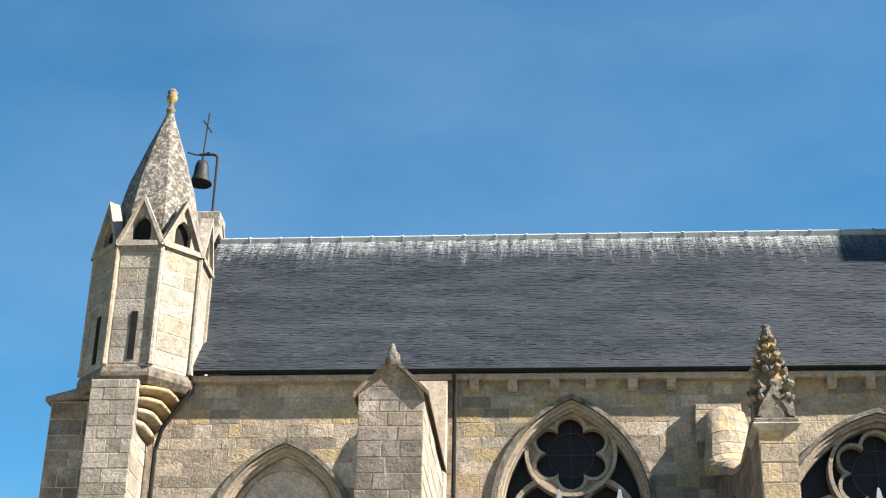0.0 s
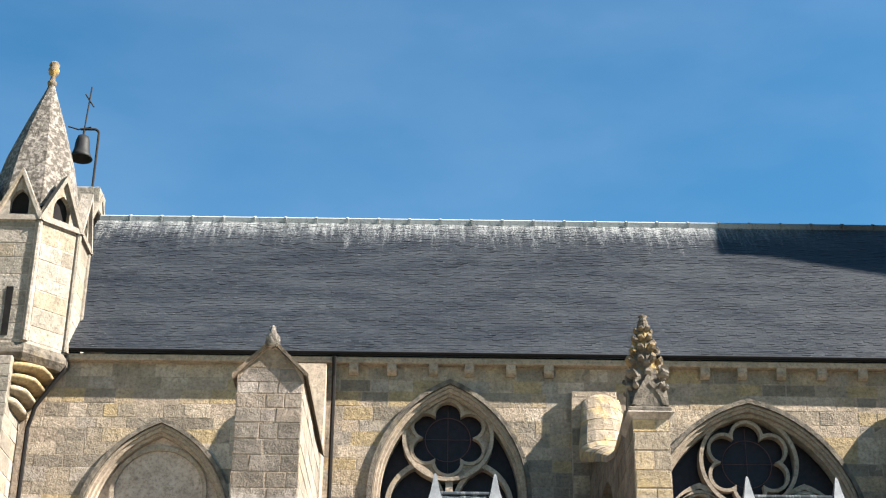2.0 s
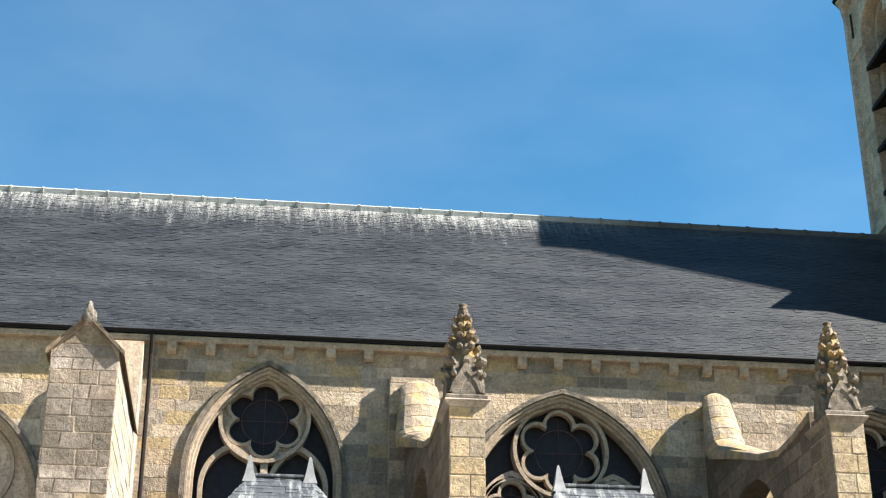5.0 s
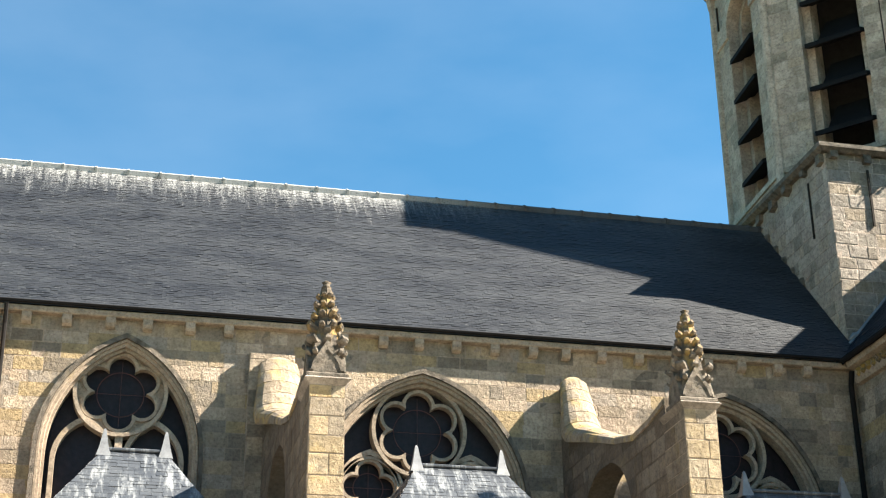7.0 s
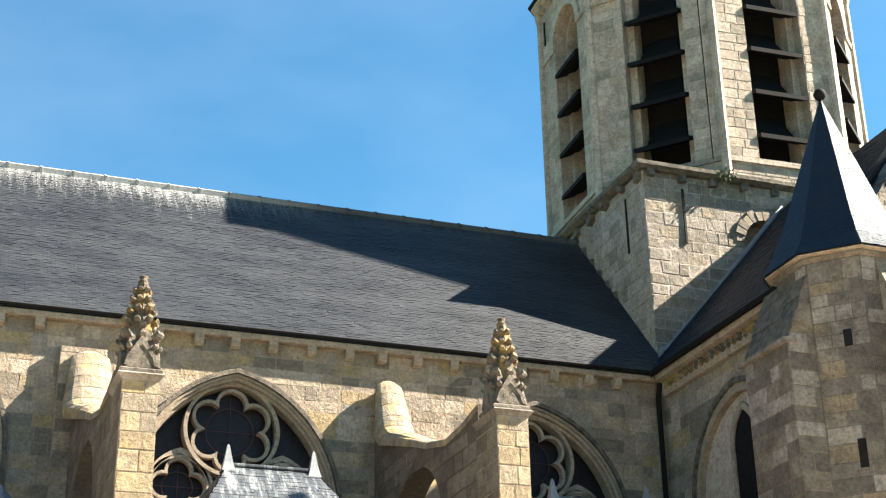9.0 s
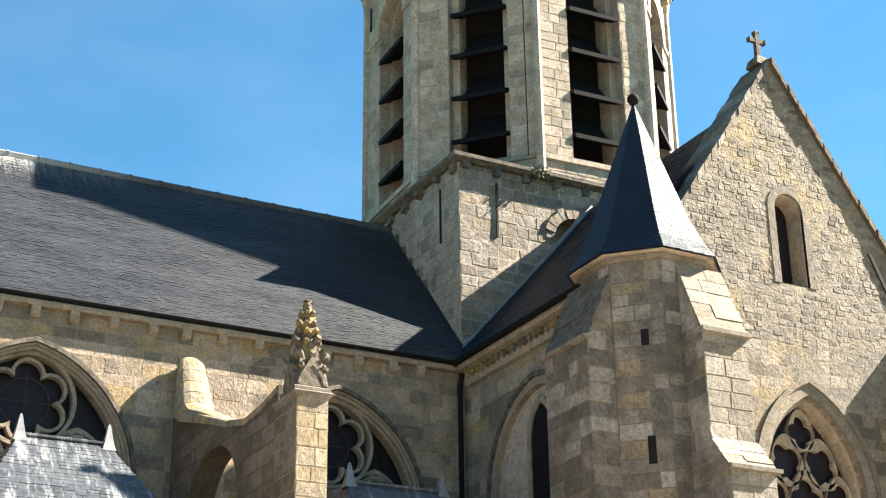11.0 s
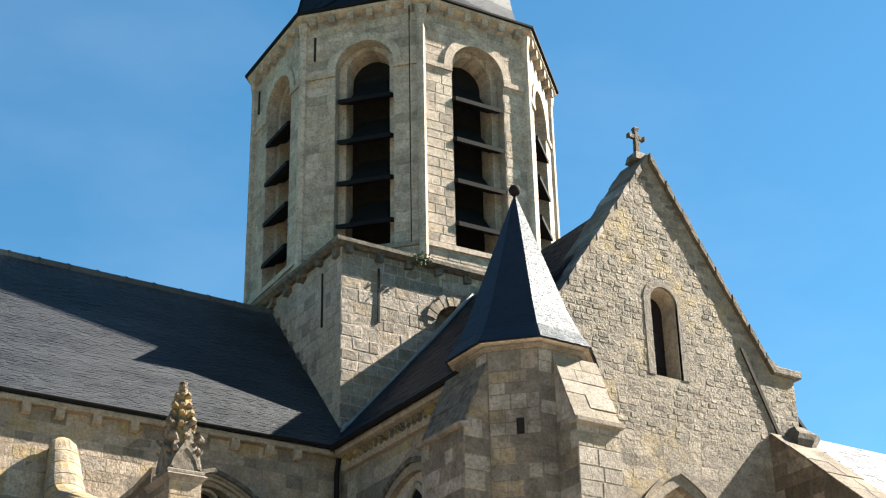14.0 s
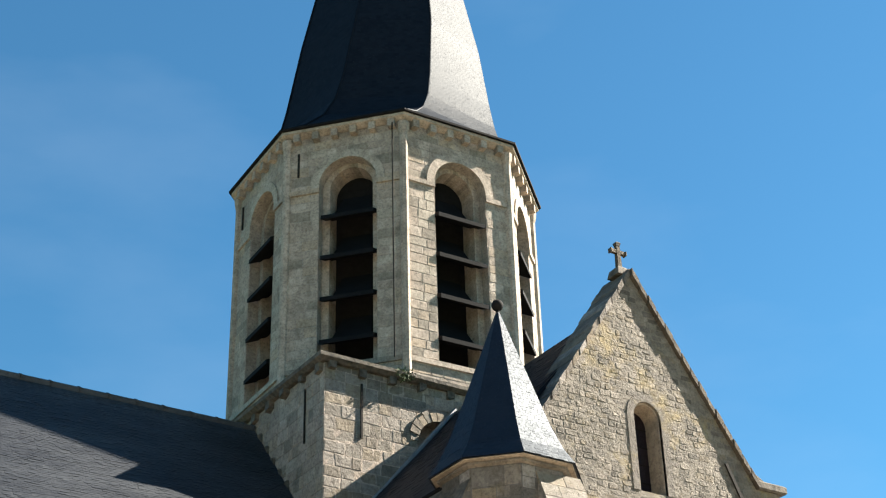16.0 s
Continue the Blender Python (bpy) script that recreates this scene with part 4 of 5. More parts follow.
# ---- crossing tower ----
BX0, BX1, BY0, BY1, BZ = 15.66, 23.6, 28.4, 36.3, 17.72
sf, wf = Fr((0, BY0, 0), (1, 0, 0)), Fr((BX0, 0, 0), (0, -1, 0))
NICHE = [(18.85, 0.64, 16.2, 16.84, 14.6)]
base = structure("wall_tower_base", wall_body(MB().box(BX0, BX1, BY0 + 0.4, BY1, 0, BZ), sf, BX0, BX1, 0, lambda u: BZ, NICHE, 0.4), TOWER_JOINT, "square limestone base of the crossing tower", "tower base")
lay(sf, courses(BX0, BX1, 12.2, BZ, 0.28, 0.4, NICHE, 0.02, seed=61), base, PALE, 280, 0.013, 0.010, jit=0.09, uneven=0.8)
lay(wf, courses(-32.3, -BY0, 12.2, BZ, 0.3, 0.42, seed=62), base, TOWER, 200, 0.025, jit=0.06)
trim = structure("trim_tower_base_cornice", MB().loops([[(BX0 - q, BY0 - q, z), (BX1 + q, BY0 - q, z), (BX1 + q, BY1 + q, z), (BX0 - q, BY1 + q, z)] for q, z in ((0.12, BZ - 0.02), (0.24, BZ + 0.05), (0.25, BZ + 0.14), (-0.3, BZ + 0.45))]), WEATHERED, "weathered limestone cornice round the tower base", "cornice")
for i in range(10):
    u = BX0 + 0.15 + i * 0.84
    for fr_, uu in ((sf, u), (wf, -BY0 - (u - BX0))):
        tagged(part("corbel", MB().prism(fr_, [(uu - 0.1 + rng.uniform(-0.04, 0.04), BZ - 0.2 + rng.uniform(-0.06, 0.08)), (uu + 0.1, BZ - 0.18 + rng.uniform(-0.06, 0.06)), (uu + 0.1, BZ), (uu - 0.1, BZ)], -0.02, rng.uniform(0.12, 0.2)), WEATHERED), "worn limestone corbel under the tower base cornice", "corbel", "tower base corbels")
for fr_, uu in ((sf, BX0 + 1.0), (wf, -BY0 - 0.9)):
    tagged(part("iron_tie", MB().prism(fr_, [(uu - 0.025, 15.95), (uu + 0.025, 15.95), (uu + 0.025, 17.35), (uu - 0.025, 17.35)], 0.01, 0.045), IRON), "rusted iron wall tie on the tower base", "iron tie", "wall ties")
for k in range(13):
    a0, a1 = math.pi * (k + 0.06) / 13, math.pi * (k + 0.94) / 13
    r0, r1, w = 0.63, 0.86 + rng.uniform(-0.03, 0.08), 0.05 + rng.uniform(-0.02, 0.03)
    part("voussoir", MB().prism(sf, [(18.85 + r * math.cos(a), 16.2 + r * math.sin(a)) for r, a in ((r0, a0), (r1, a0), (r1, a1), (r0, a1))], -0.02, w), PALE, base)

OX, OY, OR, OT = 19.79, 32.3, 4.28, -2.6
tw = thing("octagonal_tower", (OX, OY, BZ), "octagonal limestone belfry with tall louvred openings and slate spire", "tower")
OPEN = (0.08, 0.80, 23.65, 24.45, 18.3)
HOLE = (0.08, 0.60, 23.7, 24.33, 18.3)
# Solid core behind the louvres, with the belfry's inner shade as its colour.
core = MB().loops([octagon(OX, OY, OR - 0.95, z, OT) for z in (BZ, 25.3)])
part("belfry_shade_core", core, DARK, tw, "near-black core painted as the shade inside the belfry")
for j in range(8):
    f, hw = oct_frame(OX, OY, OR, j, OT)
    side = part("wall", wall_body(MB(), f, -hw, hw, BZ - (0.75 if j == 5 else 0), lambda u: 25.35, [OPEN], 0.3), TOWER_JOINT, tw)
    part("recess_wall", wall_body(MB(), Fr(f.p(0, 0, -0.31), f.u), -hw + 0.2, hw - 0.2, BZ, lambda u: 25.3, [HOLE], 0.6), TOWER, tw)
    if j in (3, 4, 5, 6):
        lay(f, courses(-hw + 0.1, hw - 0.1, BZ - (0.7 if j == 5 else 0), 25.1, 0.27, 0.42, [OPEN], 0.01, seed=70 + j), side, TOWER, 160, 0.014, 0.018, jit=0.05)
    part("arch_hood", MB().band(f, arch(0.08, 1.04, 23.65, 24.69, 23.6), arch(0.08, 0.80, 23.65, 24.45, 23.6), -0.05, 0.05), TOWER, tw)
    for s in (-1, 1):
        part("impost", MB().prism(f, [(min(0.08 + s * 0.80, s * hw), 23.46), (max(0.08 + s * 0.80, s * hw), 23.46), (max(0.08 + s * 0.80, s * hw), 23.6), (min(0.08 + s * 0.80, s * hw), 23.6)], -0.02, 0.06), TOWER, tw)
    part("sill", MB().prism(f, [(-hw, 18.15), (hw, 18.15), (hw, 18.29), (-hw, 18.29)], -0.05, 0.06), TOWER, tw)
    part("corner_shaft", MB().lathe(f.p(-hw, 0, 0), [(0.13, BZ), (0.12, 18.2), (0.12, 24.9), (0.15, 25.0), (0.18, 25.25)], 8), TOWER, tw)
    for k in range(6):
        u = -hw + 0.3 + k * (2 * hw - 0.6) / 5
        part("corbel", MB().prism(f, [(u - 0.09, 25.12), (u + 0.09, 25.12), (u + 0.09, 25.4), (u - 0.09, 25.4)], -0.02, 0.2), TOWER, tw)
    for k in range(4):
        z = 18.97 + k * 1.23
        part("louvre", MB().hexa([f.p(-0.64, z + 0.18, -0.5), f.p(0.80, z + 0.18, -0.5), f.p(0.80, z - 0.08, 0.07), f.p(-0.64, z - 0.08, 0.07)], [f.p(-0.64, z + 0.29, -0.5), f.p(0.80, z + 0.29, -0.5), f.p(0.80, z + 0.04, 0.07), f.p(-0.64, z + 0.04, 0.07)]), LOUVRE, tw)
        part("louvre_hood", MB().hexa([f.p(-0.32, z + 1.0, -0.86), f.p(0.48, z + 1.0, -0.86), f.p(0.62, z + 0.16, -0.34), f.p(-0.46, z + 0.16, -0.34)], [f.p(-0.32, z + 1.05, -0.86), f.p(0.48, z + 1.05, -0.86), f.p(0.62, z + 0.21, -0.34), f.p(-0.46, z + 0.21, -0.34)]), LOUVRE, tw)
part("cornice", MB().loops([octagon(OX, OY, OR + q, z, OT) for q, z in ((0.05, 25.3), (0.26, 25.38), (0.26, 25.48), (0.0, 25.5))]), TOWER, tw)
SP = [(OR + 0.31, 25.5), (OR - 0.22, 25.85), (OR - 0.62, 26.35), (OR - 0.86, 27.0), (OR - 1.04, 27.9), (2.9, 30.2), (1.8, 36.0), (0.06, 46.0)]
TWIST = {25.5: 0.0, 25.85: 5.0, 26.35: 9.0, 27.0: 12.0, 27.9: 14.5, 30.2: 19.0, 36.0: 29.0, 46.0: 45.0}


def spire_ring(q, z, grow=0.0):
    """A ring of the spire, which turns a little as it rises."""
    return octagon(OX + 0.13 * min(1.0, (z - 25.5) / 1.2), OY, q + grow, z, OT + TWIST[z])



spire = part("spire", MB().loops([spire_ring(q, z, -0.03) for q, z in SP]), TALL_SPIRE, tw, "steep dark blue slate spire")
part("spire_eave", MB().loops([octagon(OX, OY, q, z, OT) for q, z in ((OR + 0.26, 25.46), (OR + 0.34, 25.47), (OR + 0.34, 25.53), (OR + 0.26, 25.54))]), GUTTER, tw)
for j in range(3, 7):
    for (q0, z0), (q1, z1) in zip(SP[:6], SP[1:7]):
        a, b = spire_ring(q0, z0), spire_ring(q1, z1)
        k = (j + 1) % 8
        slates("slate_covering", [a[j], a[k], b[k], b[j]], spire, TALL_SPIRE, 0.15, 0.09, 80 + j, 0.003)
    if j != 6:
        part("hip_lead", MB().tube([spire_ring(q, z, 0.02)[j] for q, z in SP[:-1]], 0.025, 6), TALL_SPIRE, spire)
tagged(part("lightning_cable", MB().tube([Vector(octagon(OX, OY, OR + 0.1, z, OT)[5]) + Vector((-0.35, 0.02, 0)) for z in (25.3, 22, 18.3)], 0.02, 5), IRON), "thin dark cable running down the belfry", "cable")
leaf_rng, leaves = random.Random(41), MB()
for _ in range(150):
    c = Vector((17.75 + leaf_rng.gauss(0, 0.13), 28.16 + leaf_rng.gauss(0, 0.04), 17.78 + leaf_rng.gauss(0, 0.1)))
    a, b = (Vector((leaf_rng.gauss(0, 1), leaf_rng.gauss(0, 1), leaf_rng.gauss(0, 1))).normalized() * leaf_rng.uniform(0.03, 0.055) for _ in range(2))
    leaves.add([c - a, c + b * 0.6, c + a, c - b * 0.6], [(0, 1, 2, 3)])
tagged(part("wall_plant", leaves, MOSS), "small green leafy plant rooted in the tower cornice", "plant")

tw.location.z = BZ + 0.20
for j in (3, 4):
    f, hw = oct_frame(OX, OY, OR, j, OT)
    tagged(part("iron_tie", MB().prism(f, [(-hw + 0.3, 24.25), (-hw + 0.35, 24.25), (-hw + 0.35, 25.0), (-hw + 0.3, 25.0)], 0.01, 0.05), IRON), "short dark iron tie high on the belfry", "iron tie", "wall ties")
rub = random.Random(17)
for k in range(9):
    y0, z0 = 28.75 + k * 0.37, 13.35 + k * 0.45
    if k < 4:
        continue
    pv, pf = rubble_block(rub)
    a = rub.uniform(0.22, 0.36)
    mb = MB().add([wf.p(-y0 + x * a * 1.3, z0 + y * a, 0.07 + z * 0.09 + 0.03 * rub.random()) for x, y, z in pv], pf)
    tagged(part("broken_stone", mb, WEATHERED), "broken dark stone standing out of the tower base wall", "stone", "broken stones")
tagged(part("lead_apron", MB().tube([(15.68, 28.34, 13.12), (15.76, 28.3, 13.24), (16.0, 28.3, 13.27), (16.5, 28.3, 13.22)], 0.06, 8), LEAD, None, "", True), "bent grey lead roll at the foot of the tower base", "flashing")

# ---- transept ----
TE, GY = 23.74, 21.8
twf = Fr((XC, 0, 0), (0, -1, 0))
WARCH = [(-24.95, 1.8, 9.2, 11.15, 4.0)]
tw_w = structure("wall_transept_west", wall_body(MB(), twf, -28.4, -GY, 0, lambda u: 12.2, WARCH, 0.8), NAVE_JOINT, "shaded limestone west wall of the transept", "wall")
lay(twf, courses(-27.95, -23.0, 8.0, 11.85, 0.3, 0.48, WARCH, 0.28, seed=91), tw_w, NAVE, 150, 0.014, 0.008)
ww = thing("window_5", (XC, 25.2, 4.0), "tall pointed blind window with a narrow lancet", "window", "", "structure")
part("hood_mould", MB().band(twf, arch(-24.95, 2.0, 9.2, 11.43, 4.0), arch(-24.95, 1.91, 9.2, 11.32, 4.0), -0.02, 0.08), WEATHERED, ww)
part("arch_order", MB().band(twf, arch(-24.95, 1.92, 9.2, 11.33, 4.0), arch(-24.95, 1.79, 9.2, 11.14, 4.0), -0.2, 0.02), MOULD, ww)
part("infill", MB().prism(twf, arch(-24.95, 1.8, 9.2, 11.15, 4.0), -0.2, -0.12), PLASTER, ww, "pale render infill")
part("lancet_glass", MB().prism(twf, arch(-24.95, 0.42, 10.1, 10.8, 4.5), -0.13, -0.09), DARK, ww, "dark lancet")
part("lancet_frame", MB().band(twf, arch(-24.95, 0.54, 10.1, 10.96, 4.4), arch(-24.95, 0.42, 10.1, 10.8, 4.4), -0.13, -0.05), MOULD, ww)
frieze = structure("trim_transept_cornice", MB().loops([[(XC - q, y, z) for q, z in ((0.0, 11.88), (0.10, 11.9), (0.14, 12.0), (0.12, 12.2), (0.28, 12.24), (0.3, 12.36), (0.0, 12.38))] for y in (27.7, 21.9)]), MOULD, "carved limestone frieze under the transept eaves", "cornice")
for i in range(22):
    y = 27.5 - i * 0.22
    part("carved_leaf", MB().lathe((XC - 0.13, y, 0), [(0.02, 12.0), (0.07 + 0.02 * (i % 3), 12.05), (0.05, 12.12), (0.085, 12.17), (0.02, 12.2)], 6, i), LICHEN, frieze)
tg = structure("gutter_transept", MB().tube([(XC - 0.36, y, 12.4) for y in (27.7, 22.5)], 0.07), GUTTER, "dark gutter of the transept roof", "gutter")
structure("wall_transept_east", MB().box(TE - 0.8, TE, GY + 0.8, 28.4, 0, 12.3), NAVE_JOINT, "limestone east wall of the transept", "wall")
TRX, TRZ, TEZ = 19.6, 17.45, 12.42
tro = structure("roof_transept", MB().loops([[(XC - 0.33, y, TEZ), (TRX, y, TRZ), (TE + 0.33, y, TEZ), (TE + 0.33, y, TEZ - 0.1), (TRX, y, TRZ - 0.15), (XC - 0.33, y, TEZ - 0.08)] for y in (28.38, GY + 0.4)]), SLATE_NEW, "dark slate roof of the transept", "roof")
slates("slate_covering", [(XC - 0.33, 28.3, TEZ + 0.01), (XC - 0.33, GY + 0.5, TEZ + 0.01), (TRX, GY + 0.5, TRZ + 0.01), (TRX, 28.3, TRZ + 0.01)], tro, SLATE_NEW, 0.22, 0.13, 95)
valley = structure("roof_valley", MB().add([(15.66, 28.36, 12.7), (15.3, 27.66, 12.46), (15.06, 27.9, 12.46), (15.64, 28.5, 13.2)], [(0, 1, 2, 3)]), LEAD, "lead valley between the nave and transept roofs", "roof")
tagged(part("lead_flashing", MB().tube([(15.62 + 0.02, 28.3, 13.0), (17.2, 28.32, 14.75), (19.3, 28.33, 17.25)], 0.06, 6), LEAD), "grey lead flashing where the roof meets the tower", "flashing")

GF = Fr((0, GY, 0), (1, 0, 0))
GW = (19.70, 0.36, 14.55, 14.92, 12.9)
TWN = (19.72, 1.22, 8.7, 10.62, 4.5)


def gable_top(u):
    d = abs(u - TRX)
    return 18.0 - 1.47 * d if d < 3.0 else 13.55


GE = 23.22
gable = structure("wall_transept_gable", wall_body(wall_body(MB(), GF, XC, GE, 0, lambda u: 12.0, [TWN], 0.8), GF, XC, GE, 12.0, gable_top, [GW], 0.8), RUBBLE_JOINT, "rough limestone gable wall of the transept", "wall")
gl = lambda v: XC + 0.1 if v < 13.5 else max(XC + 0.1, TRX - (17.96 - v) / 1.47)
gr = lambda v: GE if v < 13.5 else min(GE, TRX + (17.96 - v) / 1.47)
lay(GF, courses(XC + 0.1, GE, 11.6, 17.9, 0.135, 0.21, [GW], 0.12, gl, gr, seed=101), gable, RUBBLE, 300, 0.0065, 0.004, jit=0.10, uneven=0.8, name="rubble_stone", rough=True)
lay(GF, courses(XC + 0.8, GE, 6.8, 11.6, 0.24, 0.36, [TWN], 0.3, seed=102), gable, RUBBLE, 200, 0.006, 0.008, jit=0.05, uneven=0.6)
for s in (-1, 1):
    e = TRX + s * 3.0
    n_ = 15
    for k in range(n_):
        a0, a1 = k / n_ + 0.004, (k + 1) / n_ - 0.004
        p0, p1 = e + (TRX - e) * a0, e + (TRX - e) * a1
        z0, z1 = 13.5 + 4.43 * a0, 13.5 + 4.43 * a1
        up, fy = 0.17 + rng.uniform(-0.02, 0.04), GY - (0.095 if s > 0 else 0.05) - rng.uniform(0, 0.025)
        # The right slope's darker tone carries shade as well as the stone's brown.
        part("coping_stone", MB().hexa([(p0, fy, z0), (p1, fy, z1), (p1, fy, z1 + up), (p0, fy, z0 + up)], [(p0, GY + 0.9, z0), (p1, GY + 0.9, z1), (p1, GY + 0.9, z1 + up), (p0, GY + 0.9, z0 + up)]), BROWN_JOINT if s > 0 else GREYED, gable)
    part("kneeler", MB().box(min(e, e + s * 0.8), max(e, e + s * 0.8), GY - 0.1, GY + 0.9, 13.53, 13.72, 0.03), WEATHERED, gable)
cr = thing("stone_cross", (TRX, GY + 0.3, 18.1), "weathered stone cross on the transept gable", "cross")
part("foot", MB().loops([[(TRX + a * q, GY + 0.3 + b * q, z) for a, b in ((-1, -1), (1, -1), (1, 1), (-1, 1))] for q, z in ((0.2, 18.02), (0.16, 18.2), (0.08, 18.28))]), WEATHERED, cr)
part("shaft", MB().loops([[(TRX + a * q, GY + 0.3 + b * q, z) for a, b in ((-1, -1), (1, -1), (1, 1), (-1, 1))] for q, z in ((0.055, 18.2), (0.045, 18.82), (0.065, 18.9), (0.045, 18.93))]), BROWN_JOINT, cr)
part("crossbar", MB().loops([[(TRX + u, GY + 0.3 + a * q, 18.68 + b * q) for a, b in ((-1, -1), (1, -1), (1, 1), (-1, 1))] for u, q in ((-0.23, 0.045), (-0.21, 0.06), (-0.17, 0.042), (0.17, 0.042), (0.21, 0.06), (0.23, 0.045))]), BROWN_JOINT, cr)
gwn = thing("window_6", (19.7, GY, 12.9), "narrow round-headed window with dark glass in the gable", "window", "", "structure")
part("surround", MB().band(GF, arch(19.7, 0.54, 14.55, 15.1, 12.9), arch(19.7, 0.36, 14.55, 14.92, 12.9), -0.1, 0.018), RUBBLE, gwn)
part("reveal", MB().band(GF, arch(19.7, 0.37, 14.55, 14.93, 12.9), arch(19.7, 0.33, 14.55, 14.88, 12.9), -0.6, -0.05), MOULD, gwn)
part("glass", MB().prism(GF, arch(19.7, 0.36, 14.55, 14.92, 12.85), -0.5, -0.46), GLASS, gwn, "dark leaded glass")
for z in (13.3, 13.7, 14.1, 14.5):
    part("glazing_bar", MB().tube([GF.p(19.36, z, -0.45), GF.p(20.04, z, -0.45)], 0.012, 5), IRON, gwn)
tagged(part("iron_bar", MB().hexa([GF.p(21.73, 13.95, -0.02), GF.p(21.81, 13.975, -0.02), GF.p(22.70, 11.975, -0.02), GF.p(22.62, 11.95, -0.02)], [GF.p(21.73, 13.95, 0.045), GF.p(21.81, 13.975, 0.045), GF.p(22.70, 11.975, 0.045), GF.p(22.62, 11.95, 0.045)]), IRON), "dark slanting bar on the gable wall", "bar")
tri = thing("window_7", (19.72, GY, 4.5), "pointed transept window with flowing flamboyant tracery", "window", "", "structure")
cx, a, sp, ap, vb = TWN
part("hood_mould", MB().band(GF, arch(cx, a + 0.3, sp, ap + 0.36, vb), arch(cx, a + 0.2, sp, ap + 0.24, vb), -0.1, 0.05), RUBBLE, tri)
part("arch_order", MB().band(GF, arch(cx, a + 0.21, sp, ap + 0.25, vb), arch(cx, a + 0.1, sp, ap + 0.12, vb), -0.2, -0.01), MOULD, tri)
part("inner_order", MB().band(GF, arch(cx, a + 0.11, sp, ap + 0.13, vb), arch(cx, a, sp, ap, vb), -0.3, -0.1), MOULD, tri)
part("splay", MB().band(GF, arch(cx, a + 0.02, sp, ap + 0.02, vb), arch(cx, a - 0.1, sp, ap - 0.12, vb), -0.5, -0.2), MOULD, tri)
part("glass", MB().prism(GF, arch(cx, a, sp, ap, vb), -0.55, -0.5), GLASS, tri, "dark leaded glass")
for ox, oz, r, n, ro in ((0, 9.95, 0.33, 4, math.pi / 2), (-0.42, 9.3, 0.4, 4, 0.6), (0.42, 9.3, 0.4, 4, -0.6), (0, 8.6, 0.42, 4, math.pi / 2), (-0.82, 8.65, 0.36, 4, 0.3), (0.82, 8.65, 0.36, 4, -0.3), (-0.4, 7.95, 0.42, 4, 0.4), (0.4, 7.95, 0.42, 4, -0.4)):
    z_ = oz
    drop = [(cx + ox + (r * math.sin(t)) * (1 - 0.25 * max(0, math.cos(t))), z_ + r * 1.15 * math.cos(t) * (1.25 if math.cos(t) > 0 else 1)) for t in (math.tau * i / 48 for i in range(48))]
    inner = foil(cx + ox, z_, n, r * 0.52, r * 0.49, r * 0.52, ro, 48)
    inner = inner[12::-1] + inner[:12:-1]
    part("flame_tracery", MB().band(GF, drop, inner, -0.44, -0.34, True), MOULD, tri, "curved pale stone tracery")

# ---- stair turret of the transept ----
UX, UY = 16.1, 21.92
st = thing("stair_turret", (UX, UY, 0), "octagonal stair turret with a slate candle-snuffer roof", "turret")
part("body", MB().loops([octagon(UX, UY, 1.25, z) for z in (0, 12.4)]), GREYED, st)
for j in (3, 4, 5, 6):
    f, hw = oct_frame(UX, UY, 1.25, j)
    lay(f, courses(-hw + 0.01, hw - 0.01, 6.5, 12.37, 0.27, 0.46, seed=110 + j), st, GREYED, 70, 0.012, 0.007, jit=0.05)
part("cornice", MB().loops([octagon(UX, UY, q, z) for q, z in ((1.26, 12.37), (1.34, 12.40), (1.35, 12.44), (1.3, 12.46))]), GREYED, st)
UP = [(1.52, 12.49), (1.30, 12.82), (1.04, 13.38), (0.03, 16.16)]
uro = part("roof", MB().loops([octagon(UX, UY, q - 0.02, z - 0.01) for q, z in UP]), SPIRE, st, "pointed slate roof with flared eaves")
part("eave_edge", MB().loops([octagon(UX, UY, q, z) for q, z in ((1.36, 12.455), (1.45, 12.46), (1.46, 12.48), (1.40, 12.485))]), MOULD, st, "pale eaves board")
for j in (3, 4, 5, 6):
    for (q0, z0), (q1, z1) in zip(UP[:3], UP[1:]):
        a_, b_ = octagon(UX, UY, q0, z0), octagon(UX, UY, q1, z1)
        k = (j + 1) % 8
        slates("slate_covering", [a_[j], a_[k], b_[k], b_[j]], uro, SPIRE, 0.13, 0.075, 120 + j, 0.006)
part("ball", MB().lathe((UX, UY, 0), [(0.05, 15.95), (0.04, 16.2)] + [(max(0.01, 0.125 * math.sin(math.pi * i / 8)), 16.31 - 0.125 * math.cos(math.pi * i / 8)) for i in range(9)], 14), GUTTER, st, "dark metal ball", True)
f4, hw4 = oct_frame(UX, UY, 1.25, 4)
# Slits are thin proud plates with their shade put into the colour.
for z, hz in ((10.72, 0.3), (8.55, 0.5)):
    part("slit", MB().prism(f4, [(-0.07 + 0.1, z), (0.07 + 0.1, z), (0.07 + 0.1, z + hz), (-0.07 + 0.1, z + hz)], -0.05, 0.024), DARK, st, "near-black plate painted as the shade in a narrow slit")


